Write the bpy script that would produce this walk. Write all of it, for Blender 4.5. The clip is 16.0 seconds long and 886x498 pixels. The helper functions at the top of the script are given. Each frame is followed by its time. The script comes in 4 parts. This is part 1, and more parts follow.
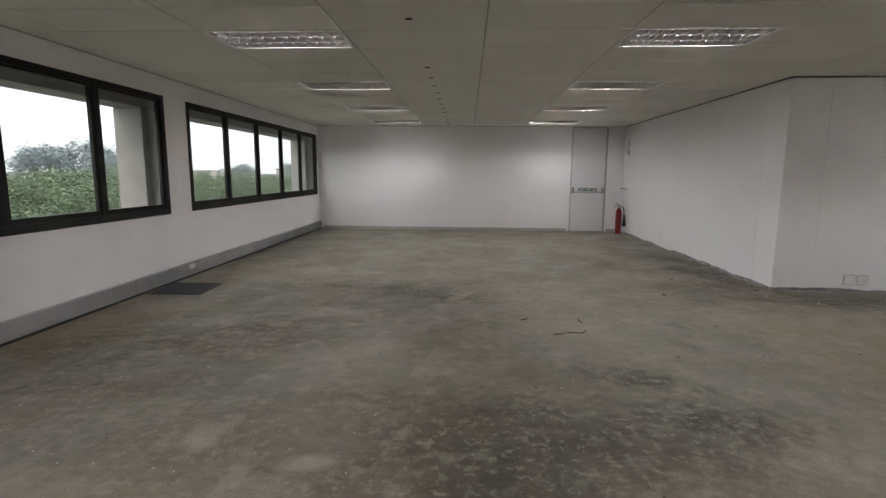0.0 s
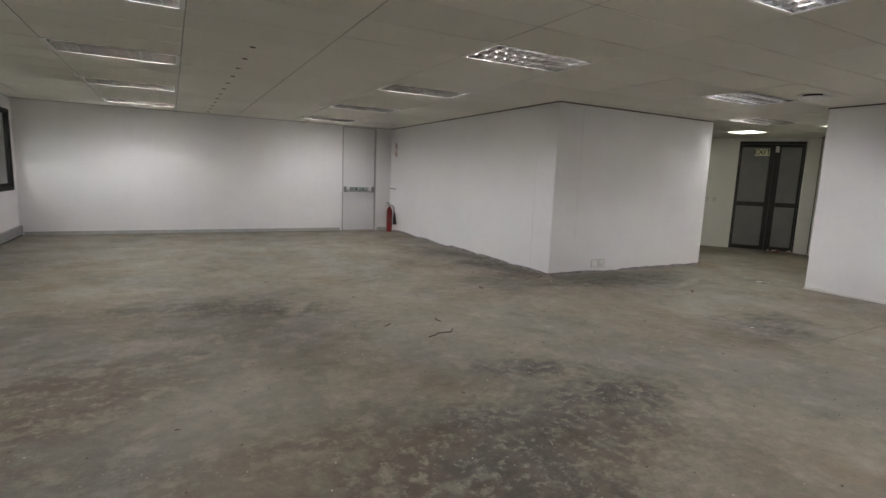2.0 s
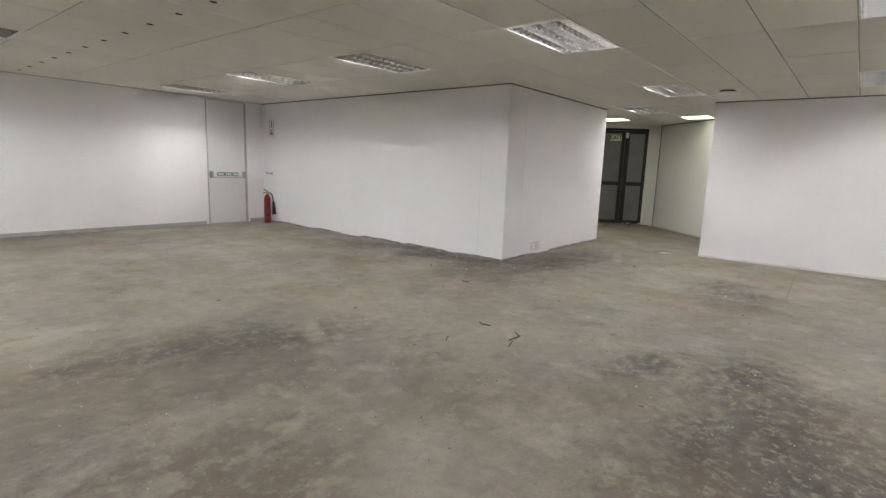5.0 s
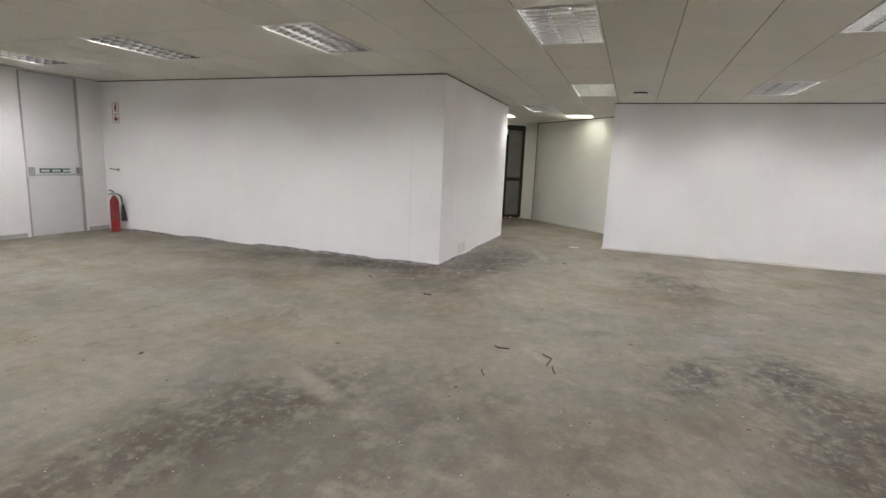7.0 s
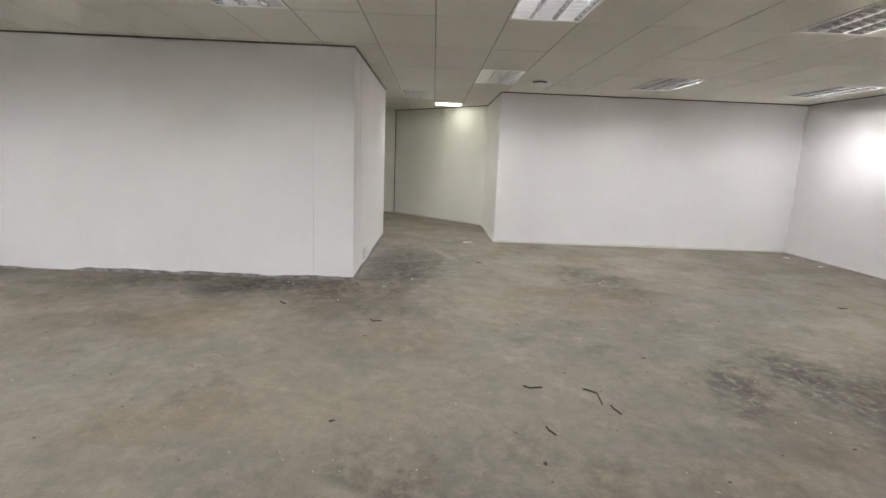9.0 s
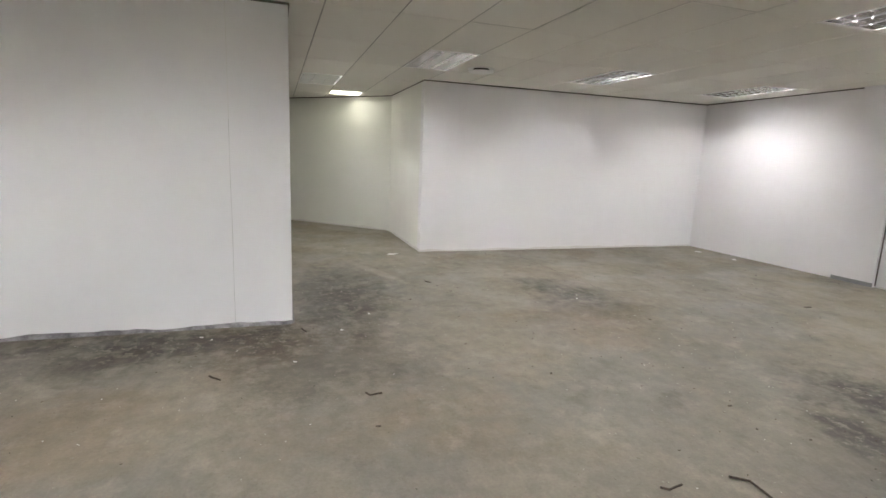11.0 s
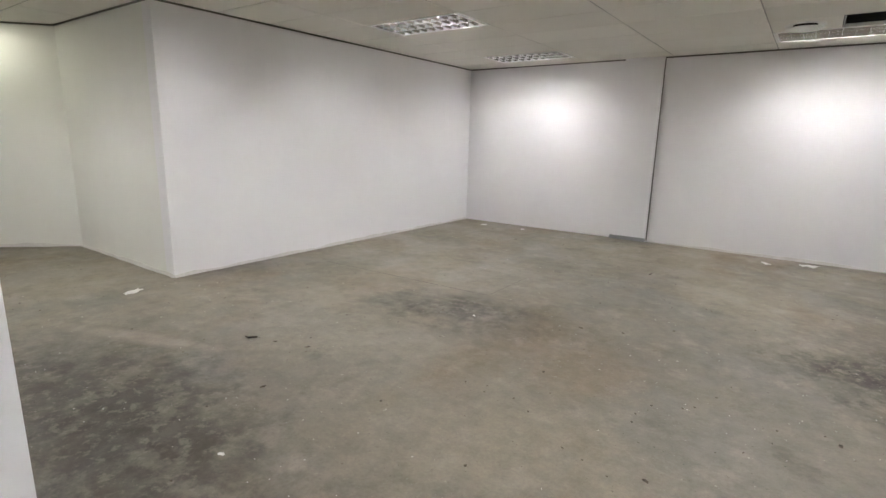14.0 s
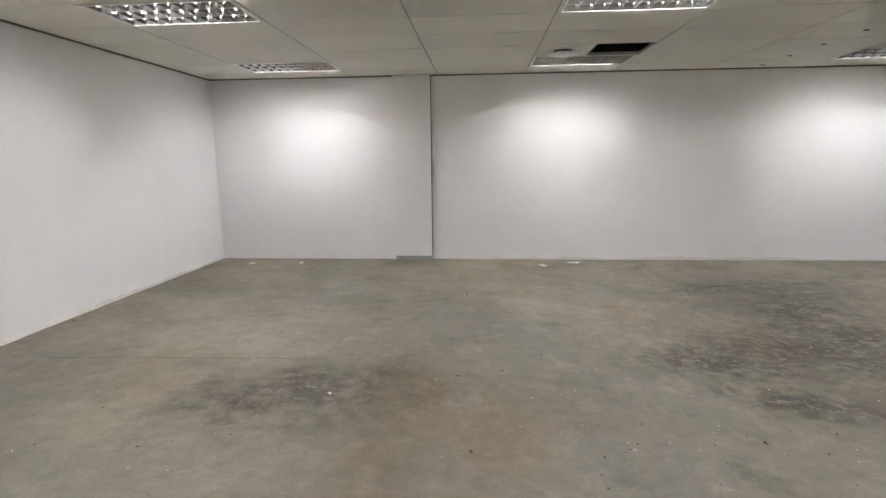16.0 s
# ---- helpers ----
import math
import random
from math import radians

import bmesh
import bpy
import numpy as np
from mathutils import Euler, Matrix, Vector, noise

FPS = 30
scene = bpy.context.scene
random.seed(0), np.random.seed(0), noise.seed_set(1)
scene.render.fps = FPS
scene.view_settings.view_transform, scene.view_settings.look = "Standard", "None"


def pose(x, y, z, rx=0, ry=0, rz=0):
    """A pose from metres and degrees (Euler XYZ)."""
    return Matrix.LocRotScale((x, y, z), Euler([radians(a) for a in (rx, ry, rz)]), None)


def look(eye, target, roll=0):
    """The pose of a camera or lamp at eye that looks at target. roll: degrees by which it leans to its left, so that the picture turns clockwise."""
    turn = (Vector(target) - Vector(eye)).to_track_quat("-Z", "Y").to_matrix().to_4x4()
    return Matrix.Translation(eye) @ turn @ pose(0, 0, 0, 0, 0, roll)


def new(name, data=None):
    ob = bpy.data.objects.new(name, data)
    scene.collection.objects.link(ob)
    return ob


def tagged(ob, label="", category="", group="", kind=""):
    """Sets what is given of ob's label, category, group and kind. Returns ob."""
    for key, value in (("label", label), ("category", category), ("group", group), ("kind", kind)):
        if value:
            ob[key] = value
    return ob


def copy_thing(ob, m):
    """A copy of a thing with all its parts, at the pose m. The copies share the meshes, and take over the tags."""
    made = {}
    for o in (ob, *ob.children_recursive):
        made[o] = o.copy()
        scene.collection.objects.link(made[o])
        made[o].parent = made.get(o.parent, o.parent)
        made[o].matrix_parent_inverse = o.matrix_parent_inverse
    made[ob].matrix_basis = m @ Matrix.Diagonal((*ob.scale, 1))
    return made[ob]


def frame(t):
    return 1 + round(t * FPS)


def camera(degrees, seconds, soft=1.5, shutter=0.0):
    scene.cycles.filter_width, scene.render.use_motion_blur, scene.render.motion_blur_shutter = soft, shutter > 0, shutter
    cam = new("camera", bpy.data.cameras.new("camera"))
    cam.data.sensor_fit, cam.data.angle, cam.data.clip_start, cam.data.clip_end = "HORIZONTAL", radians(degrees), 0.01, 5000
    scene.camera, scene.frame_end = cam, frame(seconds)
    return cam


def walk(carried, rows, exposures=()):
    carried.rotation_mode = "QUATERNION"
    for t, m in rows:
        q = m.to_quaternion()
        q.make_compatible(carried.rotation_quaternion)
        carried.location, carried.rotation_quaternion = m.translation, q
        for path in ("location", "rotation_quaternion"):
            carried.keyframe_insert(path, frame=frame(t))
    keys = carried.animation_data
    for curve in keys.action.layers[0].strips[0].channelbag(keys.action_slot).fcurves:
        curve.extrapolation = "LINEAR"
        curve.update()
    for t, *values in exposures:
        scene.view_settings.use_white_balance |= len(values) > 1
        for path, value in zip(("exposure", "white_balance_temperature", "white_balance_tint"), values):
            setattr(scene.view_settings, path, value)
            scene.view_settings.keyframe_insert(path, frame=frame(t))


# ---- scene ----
cam = camera(82.4, 16.0)
PATH = [
    (0, (-0.075, 0.131, 1.425), (-0.171, 2.107, 1.13), 0.4),
    (0.5, (-0.416, 0.196, 1.446), (-0.267, 2.172, 1.177), 1.1),
    (1, (-0.742, 0.258, 1.435), (-0.295, 2.187, 1.154), 1.4),
    (1.5, (-1.034, 0.412, 1.423), (-0.317, 2.257, 1.136), 1.7),
    (2, (-1.286, 0.635, 1.433), (-0.347, 2.378, 1.151), 2.2),
    (2.5, (-1.539, 0.877, 1.419), (-0.465, 2.538, 1.126), 1.6),
    (3, (-1.818, 1.166, 1.419), (-0.694, 2.791, 1.111), 1.3),
    (3.5, (-2.009, 1.535, 1.418), (-0.82, 3.113, 1.106), 2.6),
    (4, (-2.27, 1.822, 1.417), (-0.952, 3.293, 1.104), 2.8),
    (6.5, (-2.772, 3.785, 1.415), (-0.997, 4.64, 1.072), 1.9),
    (7, (-2.734, 4.153, 1.427), (-0.882, 4.831, 1.094), 2.4),
    (7.5, (-2.66, 4.557, 1.435), (-0.752, 5.053, 1.093), 2.8),
    (8, (-2.508, 4.944, 1.415), (-0.566, 5.259, 1.054), 2.5),
    (8.5, (-2.355, 5.352, 1.454), (-0.395, 5.468, 1.076), 2.1),
    (9, (-2.022, 5.694, 1.443), (-0.054, 5.645, 1.09), 2.3),
    (11.5, (-0.219, 6.841, 1.457), (1.588, 6.065, 1.089), 2.2),
    (12, (0.213, 6.924, 1.443), (1.935, 5.982, 1.06), 2.0),
    (12.5, (0.643, 6.997, 1.457), (2.241, 5.861, 1.061), 1.2),
    (13, (1.104, 6.996, 1.447), (2.574, 5.693, 1.071), 1.6),
    (13.5, (1.529, 7.022, 1.43), (2.847, 5.572, 1.031), 1.8),
    (14, (1.914, 6.991, 1.429), (3.048, 5.4, 1.002), 1.4),
    (14.5, (2.288, 6.904, 1.442), (3.27, 5.212, 1.026), 0.8),
    (15, (2.611, 6.83, 1.421), (3.359, 5.021, 1.008), -0.1),
    (15.5, (2.876, 6.725, 1.447), (3.301, 4.812, 1.048), -0.7),
    (16, (3.057, 6.521, 1.451), (3.203, 4.557, 1.1), -0.6),
]
EXPOSURES = [(0, 2.5), (1.0, 2.55), (2.0, 2.7), (2.5, 2.85), (3.5, 3.13), (4.0, 3.2), (6.5, 3.25), (12.5, 3.25), (16, 3.15)]
walk(cam, [(t, look(eye, target, roll)) for t, eye, target, roll in PATH], EXPOSURES)

# ---- light ----
world = bpy.data.worlds.new("sky")
scene.world = world
world.use_nodes = True
wn, wl = world.node_tree.nodes, world.node_tree.links
sky = wn.new("ShaderNodeTexSky")
sky.sky_type, sky.sun_disc = "NISHITA", False
sky.sun_elevation, sky.sun_rotation, sky.dust_density = radians(50), radians(200), 6.0
hazy = wn.new("ShaderNodeMix")
hazy.data_type = "RGBA"
hazy.inputs[0].default_value = 0.75
wl.new(sky.outputs[0], hazy.inputs[6])
hazy.inputs[7].default_value = (2.6, 2.65, 2.75, 1)
wl.new(hazy.outputs[2], wn["Background"].inputs[0])
wn["Background"].inputs[1].default_value = 0.15
sun_data = bpy.data.lights.new("sun", "SUN")
sun_data.energy, sun_data.angle, sun_data.color = 0.5, radians(30), (1, 0.96, 0.9)
sun = new("sun", sun_data)
sun.matrix_world = look((0, 0, 30), (-8, 18, 0))
TUBE = 8.2


# ---- materials ----
class Mat:
    """A small wrapper round a node material."""

    def __init__(self, name, rough=0.6, metal=0.0, colour=(0.8, 0.8, 0.8)):
        self.m = bpy.data.materials.new(name)
        self.m.use_nodes = True
        self.t = self.m.node_tree
        self.b = self.t.nodes["Principled BSDF"]
        self.b.inputs["Base Color"].default_value = (*colour, 1)
        self.b.inputs["Roughness"].default_value = rough
        self.b.inputs["Metallic"].default_value = metal
        tc = self.t.nodes.new("ShaderNodeTexCoord")
        geo = self.t.nodes.new("ShaderNodeNewGeometry")
        self.local, self.world = tc.outputs["Object"], geo.outputs["Position"]

    def link(self, a, b):
        self.t.links.new(a, b)

    def noise(self, scale, detail=5, rough=0.6, at=None, distort=0.0, stretch=None):
        n = self.t.nodes.new("ShaderNodeTexNoise")
        n.inputs["Scale"].default_value, n.inputs["Detail"].default_value = scale, detail
        n.inputs["Roughness"].default_value, n.inputs["Distortion"].default_value = rough, distort
        src = at or self.world
        if stretch:
            mp = self.t.nodes.new("ShaderNodeMapping")
            mp.inputs["Scale"].default_value = stretch
            self.link(src, mp.inputs[0])
            src = mp.outputs[0]
        self.link(src, n.inputs["Vector"])
        return n.outputs["Fac"]

    def ramp(self, fac, *stops):
        r = self.t.nodes.new("ShaderNodeValToRGB")
        while len(r.color_ramp.elements) < len(stops):
            r.color_ramp.elements.new(0.5)
        for e, (p, c) in zip(r.color_ramp.elements, stops):
            e.position = p
            e.color = (c, c, c, 1) if isinstance(c, (int, float)) else (*c, 1)
        self.link(fac, r.inputs[0])
        return r.outputs[0]

    def math(self, op, a, b=None, clamp=False):
        n = self.t.nodes.new("ShaderNodeMath")
        n.operation, n.use_clamp = op, clamp
        for i, v in enumerate((a, b)):
            if v is None:
                continue
            if isinstance(v, (int, float)):
                n.inputs[i].default_value = v
            else:
                self.link(v, n.inputs[i])
        return n.outputs[0]

    def mix(self, fac, a, b, blend="MIX"):
        n = self.t.nodes.new("ShaderNodeMix")
        n.data_type, n.blend_type = "RGBA", blend
        for i, v in ((0, fac), (6, a), (7, b)):
            if isinstance(v, (int, float)):
                n.inputs[i].default_value = v
            elif isinstance(v, tuple):
                n.inputs[i].default_value = (*v, 1)
            else:
                self.link(v, n.inputs[i])
        return n.outputs[2]

    def colour(self, v):
        self.link(v, self.b.inputs["Base Color"])
        return self

    def rough(self, v):
        self.link(v, self.b.inputs["Roughness"])
        return self

    def bump(self, h, strength=0.3, dist=0.002):
        n = self.t.nodes.new("ShaderNodeBump")
        n.inputs["Strength"].default_value, n.inputs["Distance"].default_value = strength, dist
        self.link(h, n.inputs["Height"])
        self.link(n.outputs[0], self.b.inputs["Normal"])
        return self

    def glow(self, colour, strength):
        self.b.inputs["Emission Color"].default_value = (*colour, 1)
        self.b.inputs["Emission Strength"].default_value = strength
        return self


def two_tone(name, a, b, scale, rough=0.6, metal=0.0, fine=60, bump=0.15, local=False):
    m = Mat(name, rough, metal)
    at = m.local if local else m.world
    big, small = m.noise(scale, at=at), m.noise(fine, 4, at=at)
    m.colour(m.mix(m.ramp(m.math("ADD", m.math("MULTIPLY", big, 0.75), m.math("MULTIPLY", small, 0.25)), (0.35, 0), (0.65, 1)), a, b))
    m.rough(m.ramp(small, (0.3, max(rough - 0.08, 0.02)), (0.7, min(rough + 0.08, 1))))
    return m.bump(small, bump, 0.001)


def paint(name, base, dirt):
    """Rolled wall paint: soft blotches, roller lap bands, scuffs and fine orange peel."""
    m = Mat(name, 0.55)
    blot = m.ramp(m.noise(0.9, 4), (0.3, 0), (0.7, 1))
    lap = m.ramp(m.noise(2.2, 3, stretch=(1.6, 1.6, 0.12)), (0.35, 0), (0.65, 1))
    scuff = m.ramp(m.noise(3.5, 9, 0.75, distort=0.6), (0.62, 0), (0.78, 1))
    c = m.mix(blot, tuple(v * 0.965 for v in base), base)
    c = m.mix(m.math("MULTIPLY", lap, 0.05), c, tuple(v * 0.9 for v in base))
    c = m.mix(m.math("MULTIPLY", scuff, 0.22), c, dirt)
    m.colour(c)
    m.rough(m.ramp(lap, (0.2, 0.48), (0.8, 0.62)))
    peel = m.math("ADD", m.noise(260, 2), m.math("MULTIPLY", m.noise(14, 4), 1.2))
    return m.bump(peel, 0.16, 0.0015)


M = {}
M["wall"] = paint("white_wall_paint", (0.85, 0.84, 0.85), (0.70, 0.69, 0.67)).m
M["lobby"] = paint("cream_wall_paint", (0.82, 0.82, 0.77), (0.66, 0.65, 0.6)).m
M["door"] = paint("grey_white_door_paint", (0.72, 0.72, 0.73), (0.58, 0.58, 0.57)).m
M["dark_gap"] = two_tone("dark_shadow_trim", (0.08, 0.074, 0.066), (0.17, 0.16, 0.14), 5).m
M["plaster_edge"] = two_tone("torn_skirting_glue", (0.11, 0.105, 0.11), (0.36, 0.35, 0.36), 11, 0.9, bump=0.5).m
M["black_alu"] = two_tone("black_powder_coat", (0.005, 0.005, 0.0055), (0.010, 0.010, 0.010), 5, 0.72).m
M["bronze_alu"] = two_tone("dark_bronze_aluminium", (0.007, 0.0065, 0.005), (0.014, 0.013, 0.010), 5, 0.4).m
M["grey_metal"] = two_tone("grey_enamel", (0.26, 0.265, 0.27), (0.33, 0.335, 0.34), 3, 0.45).m
M["steel"] = two_tone("worn_steel", (0.38, 0.38, 0.38), (0.55, 0.55, 0.55), 12, 0.35, 0.9).m
M["frame_grey"] = two_tone("grey_frame_paint", (0.36, 0.36, 0.35), (0.46, 0.46, 0.45), 6, 0.5).m
M["louvre"] = two_tone("bright_aluminium", (0.82, 0.82, 0.83), (0.88, 0.88, 0.88), 30, 0.05, 1.0, bump=0.0, local=True).m
M["satin"] = two_tone("satin_aluminium", (0.56, 0.56, 0.56), (0.62, 0.62, 0.62), 30, 0.2, 1.0, bump=0.0, local=True).m
M["white_metal"] = two_tone("white_enamel", (0.76, 0.76, 0.74), (0.82, 0.82, 0.80), 6, 0.4, bump=0.03).m
M["tube"] = Mat("fluorescent_tube", 0.4).glow((1.0, 0.968, 0.99), TUBE).m
M["diffuser"] = Mat("lit_opal_diffuser", 0.4, colour=(0.85, 0.86, 0.8)).glow((1.0, 0.98, 0.82), 0.8).m
M["plastic"] = two_tone("off_white_plastic", (0.58, 0.57, 0.55), (0.66, 0.65, 0.62), 20, 0.35, bump=0.03).m
M["red"] = two_tone("red_enamel", (0.21, 0.010, 0.009), (0.27, 0.015, 0.012), 9, 0.3, bump=0.04).m
M["rubber"] = two_tone("black_rubber", (0.012, 0.012, 0.012), (0.03, 0.03, 0.03), 12, 0.6).m
M["sign_white"] = two_tone("sign_white", (0.72, 0.71, 0.68), (0.8, 0.79, 0.76), 9, 0.4, bump=0.02).m
M["sign_red"] = two_tone("sign_red", (0.17, 0.014, 0.013), (0.22, 0.02, 0.017), 20, 0.45, bump=0.02).m
M["sign_green"] = two_tone("sign_green", (0.03, 0.11, 0.075), (0.05, 0.15, 0.10), 20, 0.45, bump=0.02).m
M["sign_cream"] = two_tone("glow_cream", (0.62, 0.62, 0.40), (0.70, 0.70, 0.46), 9, 0.5, bump=0.02).m
M["ink"] = two_tone("black_ink", (0.015, 0.015, 0.012), (0.03, 0.03, 0.025), 20, 0.5, bump=0.02).m
M["frost"] = two_tone("frosted_film", (0.15, 0.15, 0.145), (0.19, 0.19, 0.18), 2.5, 0.32, bump=0.03).m
M["carpet"] = two_tone("charcoal_carpet", (0.03, 0.032, 0.036), (0.075, 0.078, 0.085), 30, 0.95, fine=300, bump=0.9).m
M["concrete"] = two_tone("weathered_concrete", (0.26, 0.25, 0.245), (0.38, 0.365, 0.355), 3, 0.85, fine=35, bump=0.5).m
M["seam"] = two_tone("open_board_joint", (0.5, 0.495, 0.49), (0.74, 0.73, 0.72), 3, 0.9).m
M["grid"] = two_tone("grey_grid_bar", (0.24, 0.235, 0.21), (0.44, 0.43, 0.39), 1.6, 0.7).m
# Near black: the darkness of unlit hollows is put into this colour
M["void"] = two_tone("void_shade", (0.006, 0.006, 0.006), (0.014, 0.014, 0.013), 3, 0.9).m
M["joint_dirt"] = two_tone("joint_dirt", (0.06, 0.055, 0.045), (0.13, 0.12, 0.10), 4, 0.9).m
M["bark"] = two_tone("bark", (0.05, 0.04, 0.03), (0.12, 0.10, 0.08), 3, 0.9).m
M["grass"] = two_tone("rough_ground", (0.04, 0.045, 0.03), (0.07, 0.075, 0.05), 0.1, 0.95, fine=2).m
M["twig"] = two_tone("dry_twig", (0.03, 0.022, 0.016), (0.07, 0.05, 0.035), 60, 0.85).m
M["leaf_litter"] = two_tone("dry_leaf", (0.035, 0.028, 0.02), (0.10, 0.075, 0.05), 50, 0.85).m
M["paper"] = two_tone("paint_flake", (0.62, 0.60, 0.57), (0.74, 0.73, 0.70), 40, 0.8).m
M["brick_bit"] = two_tone("red_brick_rubble", (0.16, 0.06, 0.04), (0.26, 0.11, 0.08), 30, 0.9).m
M["plaster_bit"] = two_tone("plaster_rubble", (0.45, 0.43, 0.40), (0.62, 0.60, 0.57), 30, 0.9).m


def ceiling_material():
    m = Mat("mineral_fibre_tile", 0.85)
    g = m.t.nodes.new("ShaderNodeNewGeometry")
    isle = g.outputs["Random Per Island"]
    soft, fine = m.noise(0.8, 4), m.noise(180, 3)
    c = m.mix(isle, (0.735, 0.72, 0.665), (0.79, 0.775, 0.72))
    c = m.mix(m.ramp(soft, (0.35, 0), (0.75, 0.25)), c, (0.68, 0.66, 0.59))
    stain = m.ramp(m.noise(1.3, 7, 0.7), (0.66, 0), (0.8, 0.35))
    c = m.mix(stain, c, (0.60, 0.56, 0.48))
    m.colour(c)
    return m.bump(fine, 0.25, 0.0012).m


M["tile"] = ceiling_material()


def leaf_material(name, a, b):
    m = Mat(name, 0.6)
    g = m.t.nodes.new("ShaderNodeNewGeometry")
    c = m.mix(g.outputs["Random Per Island"], a, b)
    m.colour(m.mix(m.ramp(m.noise(0.35, 3), (0.4, 0), (0.65, 0.6)), c, tuple(v * 0.55 for v in a)))
    return m.m


M["leaf"] = leaf_material("green_foliage", (0.065, 0.10, 0.048), (0.115, 0.155, 0.08))
# Far leaves: distance haze is mixed into the paler, bluer colour.
M["leaf_far"] = leaf_material("haze_tinted_foliage", (0.14, 0.17, 0.18), (0.20, 0.23, 0.25))


def glass_material():
    m = bpy.data.materials.new("window_glass")
    m.use_nodes = True
    t = m.node_tree
    t.nodes.remove(t.nodes["Principled BSDF"])
    see, shine, mixer, fres = (t.nodes.new(k) for k in ("ShaderNodeBsdfTransparent", "ShaderNodeBsdfGlossy", "ShaderNodeMixShader", "ShaderNodeLayerWeight"))
    see.inputs[0].default_value = (0.86, 0.88, 0.87, 1)
    shine.inputs["Roughness"].default_value = 0.01
    fres.inputs[0].default_value = 0.5
    power, gain = t.nodes.new("ShaderNodeMath"), t.nodes.new("ShaderNodeMath")
    power.operation, gain.operation = "POWER", "MULTIPLY_ADD"
    power.inputs[1].default_value, gain.inputs[1].default_value, gain.inputs[2].default_value = 5.0, 0.9, 0.035
    t.links.new(fres.outputs["Facing"], power.inputs[0])
    t.links.new(power.outputs[0], gain.inputs[0])
    t.links.new(gain.outputs[0], mixer.inputs[0])
    t.links.new(see.outputs[0], mixer.inputs[1])
    t.links.new(shine.outputs[0], mixer.inputs[2])
    t.links.new(mixer.outputs[0], t.nodes["Material Output"].inputs[0])
    return m


M["glass"] = glass_material()

# Stains on the slab: x, y, half-lengths along and across, turn, strength
DARK = [
    (1.14, 3.6, 0.34, 0.16, -10, 0.9), (1.36, 3.0, 0.42, 0.22, -25, 1.0), (1.25, 2.7, 0.4, 0.2, 10, 0.7), (0.34, 3.0, 0.36, 0.18, 0, 0.85), (0.3, 2.62, 0.6, 0.24, -8, 0.85),
    (0.82, 2.84, 0.36, 0.2, 15, 0.8), (-0.72, 6.1, 0.75, 0.3, -20, 0.6), (-1.3, 6.5, 0.6, 0.35, 5, 0.55),
    (4.25, 3.6, 0.45, 0.3, 20, 0.75), (4.5, 5.95, 0.8, 0.42, -10, 0.65), (5.0, 6.2, 0.9, 0.25, 0, 0.55), 
    (0.54, 0.85, 0.4, 0.2, 20, 1.0), (0.06, 1.55, 0.5, 0.3, 35, 1.0), (0.15, 2.3, 0.4, 0.35, 0, 0.8), (-0.4, 0.9, 0.6, 0.4, 0, 0.7),
    (3.45, 7.6, 0.26, 0.9, 0, 0.9), (3.3, 9.2, 0.3, 0.5, 0, 0.5), (-3.1, 3.9, 0.5, 0.8, -15, 0.6),
]
BROWN = [
    (-1.95, 4.2, 0.55, 0.6, 20, 0.8), (-0.66, 3.1, 0.4, 0.22, 0, 0.7), (-0.1, 2.75, 0.5, 0.3, 0, 0.9), (-0.25, 2.2, 0.7, 0.35, 0, 0.9), (0.5, 2.5, 0.7, 0.35, 10, 0.7),
    (3.35, 6.9, 0.35, 0.6, 0, 1.0), (-1.5, 2.6, 0.5, 0.4, 0, 0.6), (-2.6, 3.0, 0.5, 0.7, 0, 0.7),
]
GRIME = [
    (0.45, 2.8, 1.3, 0.75, -5, 0.9), (-1.75, 4.1, 0.9, 1.2, 10, 0.95), (-1.0, 5.8, 1.1, 0.75, -25, 0.85), (-2.3, 5.9, 0.6, 0.7, 0, 0.8), (4.6, 6.0, 1.3, 0.42, -5, 0.85), (3.35, 7.7, 0.42, 1.3, 0, 0.9), (0.2, 1.5, 0.9, 0.9, 0, 0.8),
    (4.05, 3.5, 0.75, 0.45, 10, 0.65), (-1.0, 2.8, 1.0, 0.6, 0, 0.7), (2.95, 6.4, 0.6, 0.6, 0, 0.8), (2.1, 8.6, 0.22, 0.5, 0, 0.7), (3.0, 9.4, 0.6, 1.2, 0, 0.45), (-0.5, 4.4, 0.9, 0.6, -20, 0.7), (0.5, 3.6, 0.8, 0.4, 0, 0.6), 
]
PALE = [
    (-0.85, 2.42, 0.12, 0.06, 10, 1.0), (-1.5, 2.65, 0.07, 0.13, 20, 0.8), (-1.63, 7.2, 0.35, 0.16, 5, 0.9), (-2.2, 7.3, 0.4, 0.3, 0, 0.8), (-0.14, 5.95, 0.07, 0.26, -30, 0.8),
    (-1.2, 3.8, 0.5, 0.35, 15, 0.45), (5.57, 5.48, 0.5, 0.07, 20, 0.8), (3.56, 5.75, 0.14, 0.11, 0, 0.7), (5.5, 2.4, 0.8, 0.35, 0, 0.5), (0.0, 10.2, 2.6, 0.9, 0, 0.55), (0.4, 8.2, 1.2, 0.7, 15, 0.5), (5.25, 2.62, 0.9, 0.3, -15, 0.6), (4.7, 4.6, 0.8, 0.4, 10, 0.4), (-1.1, 3.95, 0.5, 0.22, 25, 0.6), (-0.9, 7.0, 0.8, 0.3, 10, 0.55),
    
]


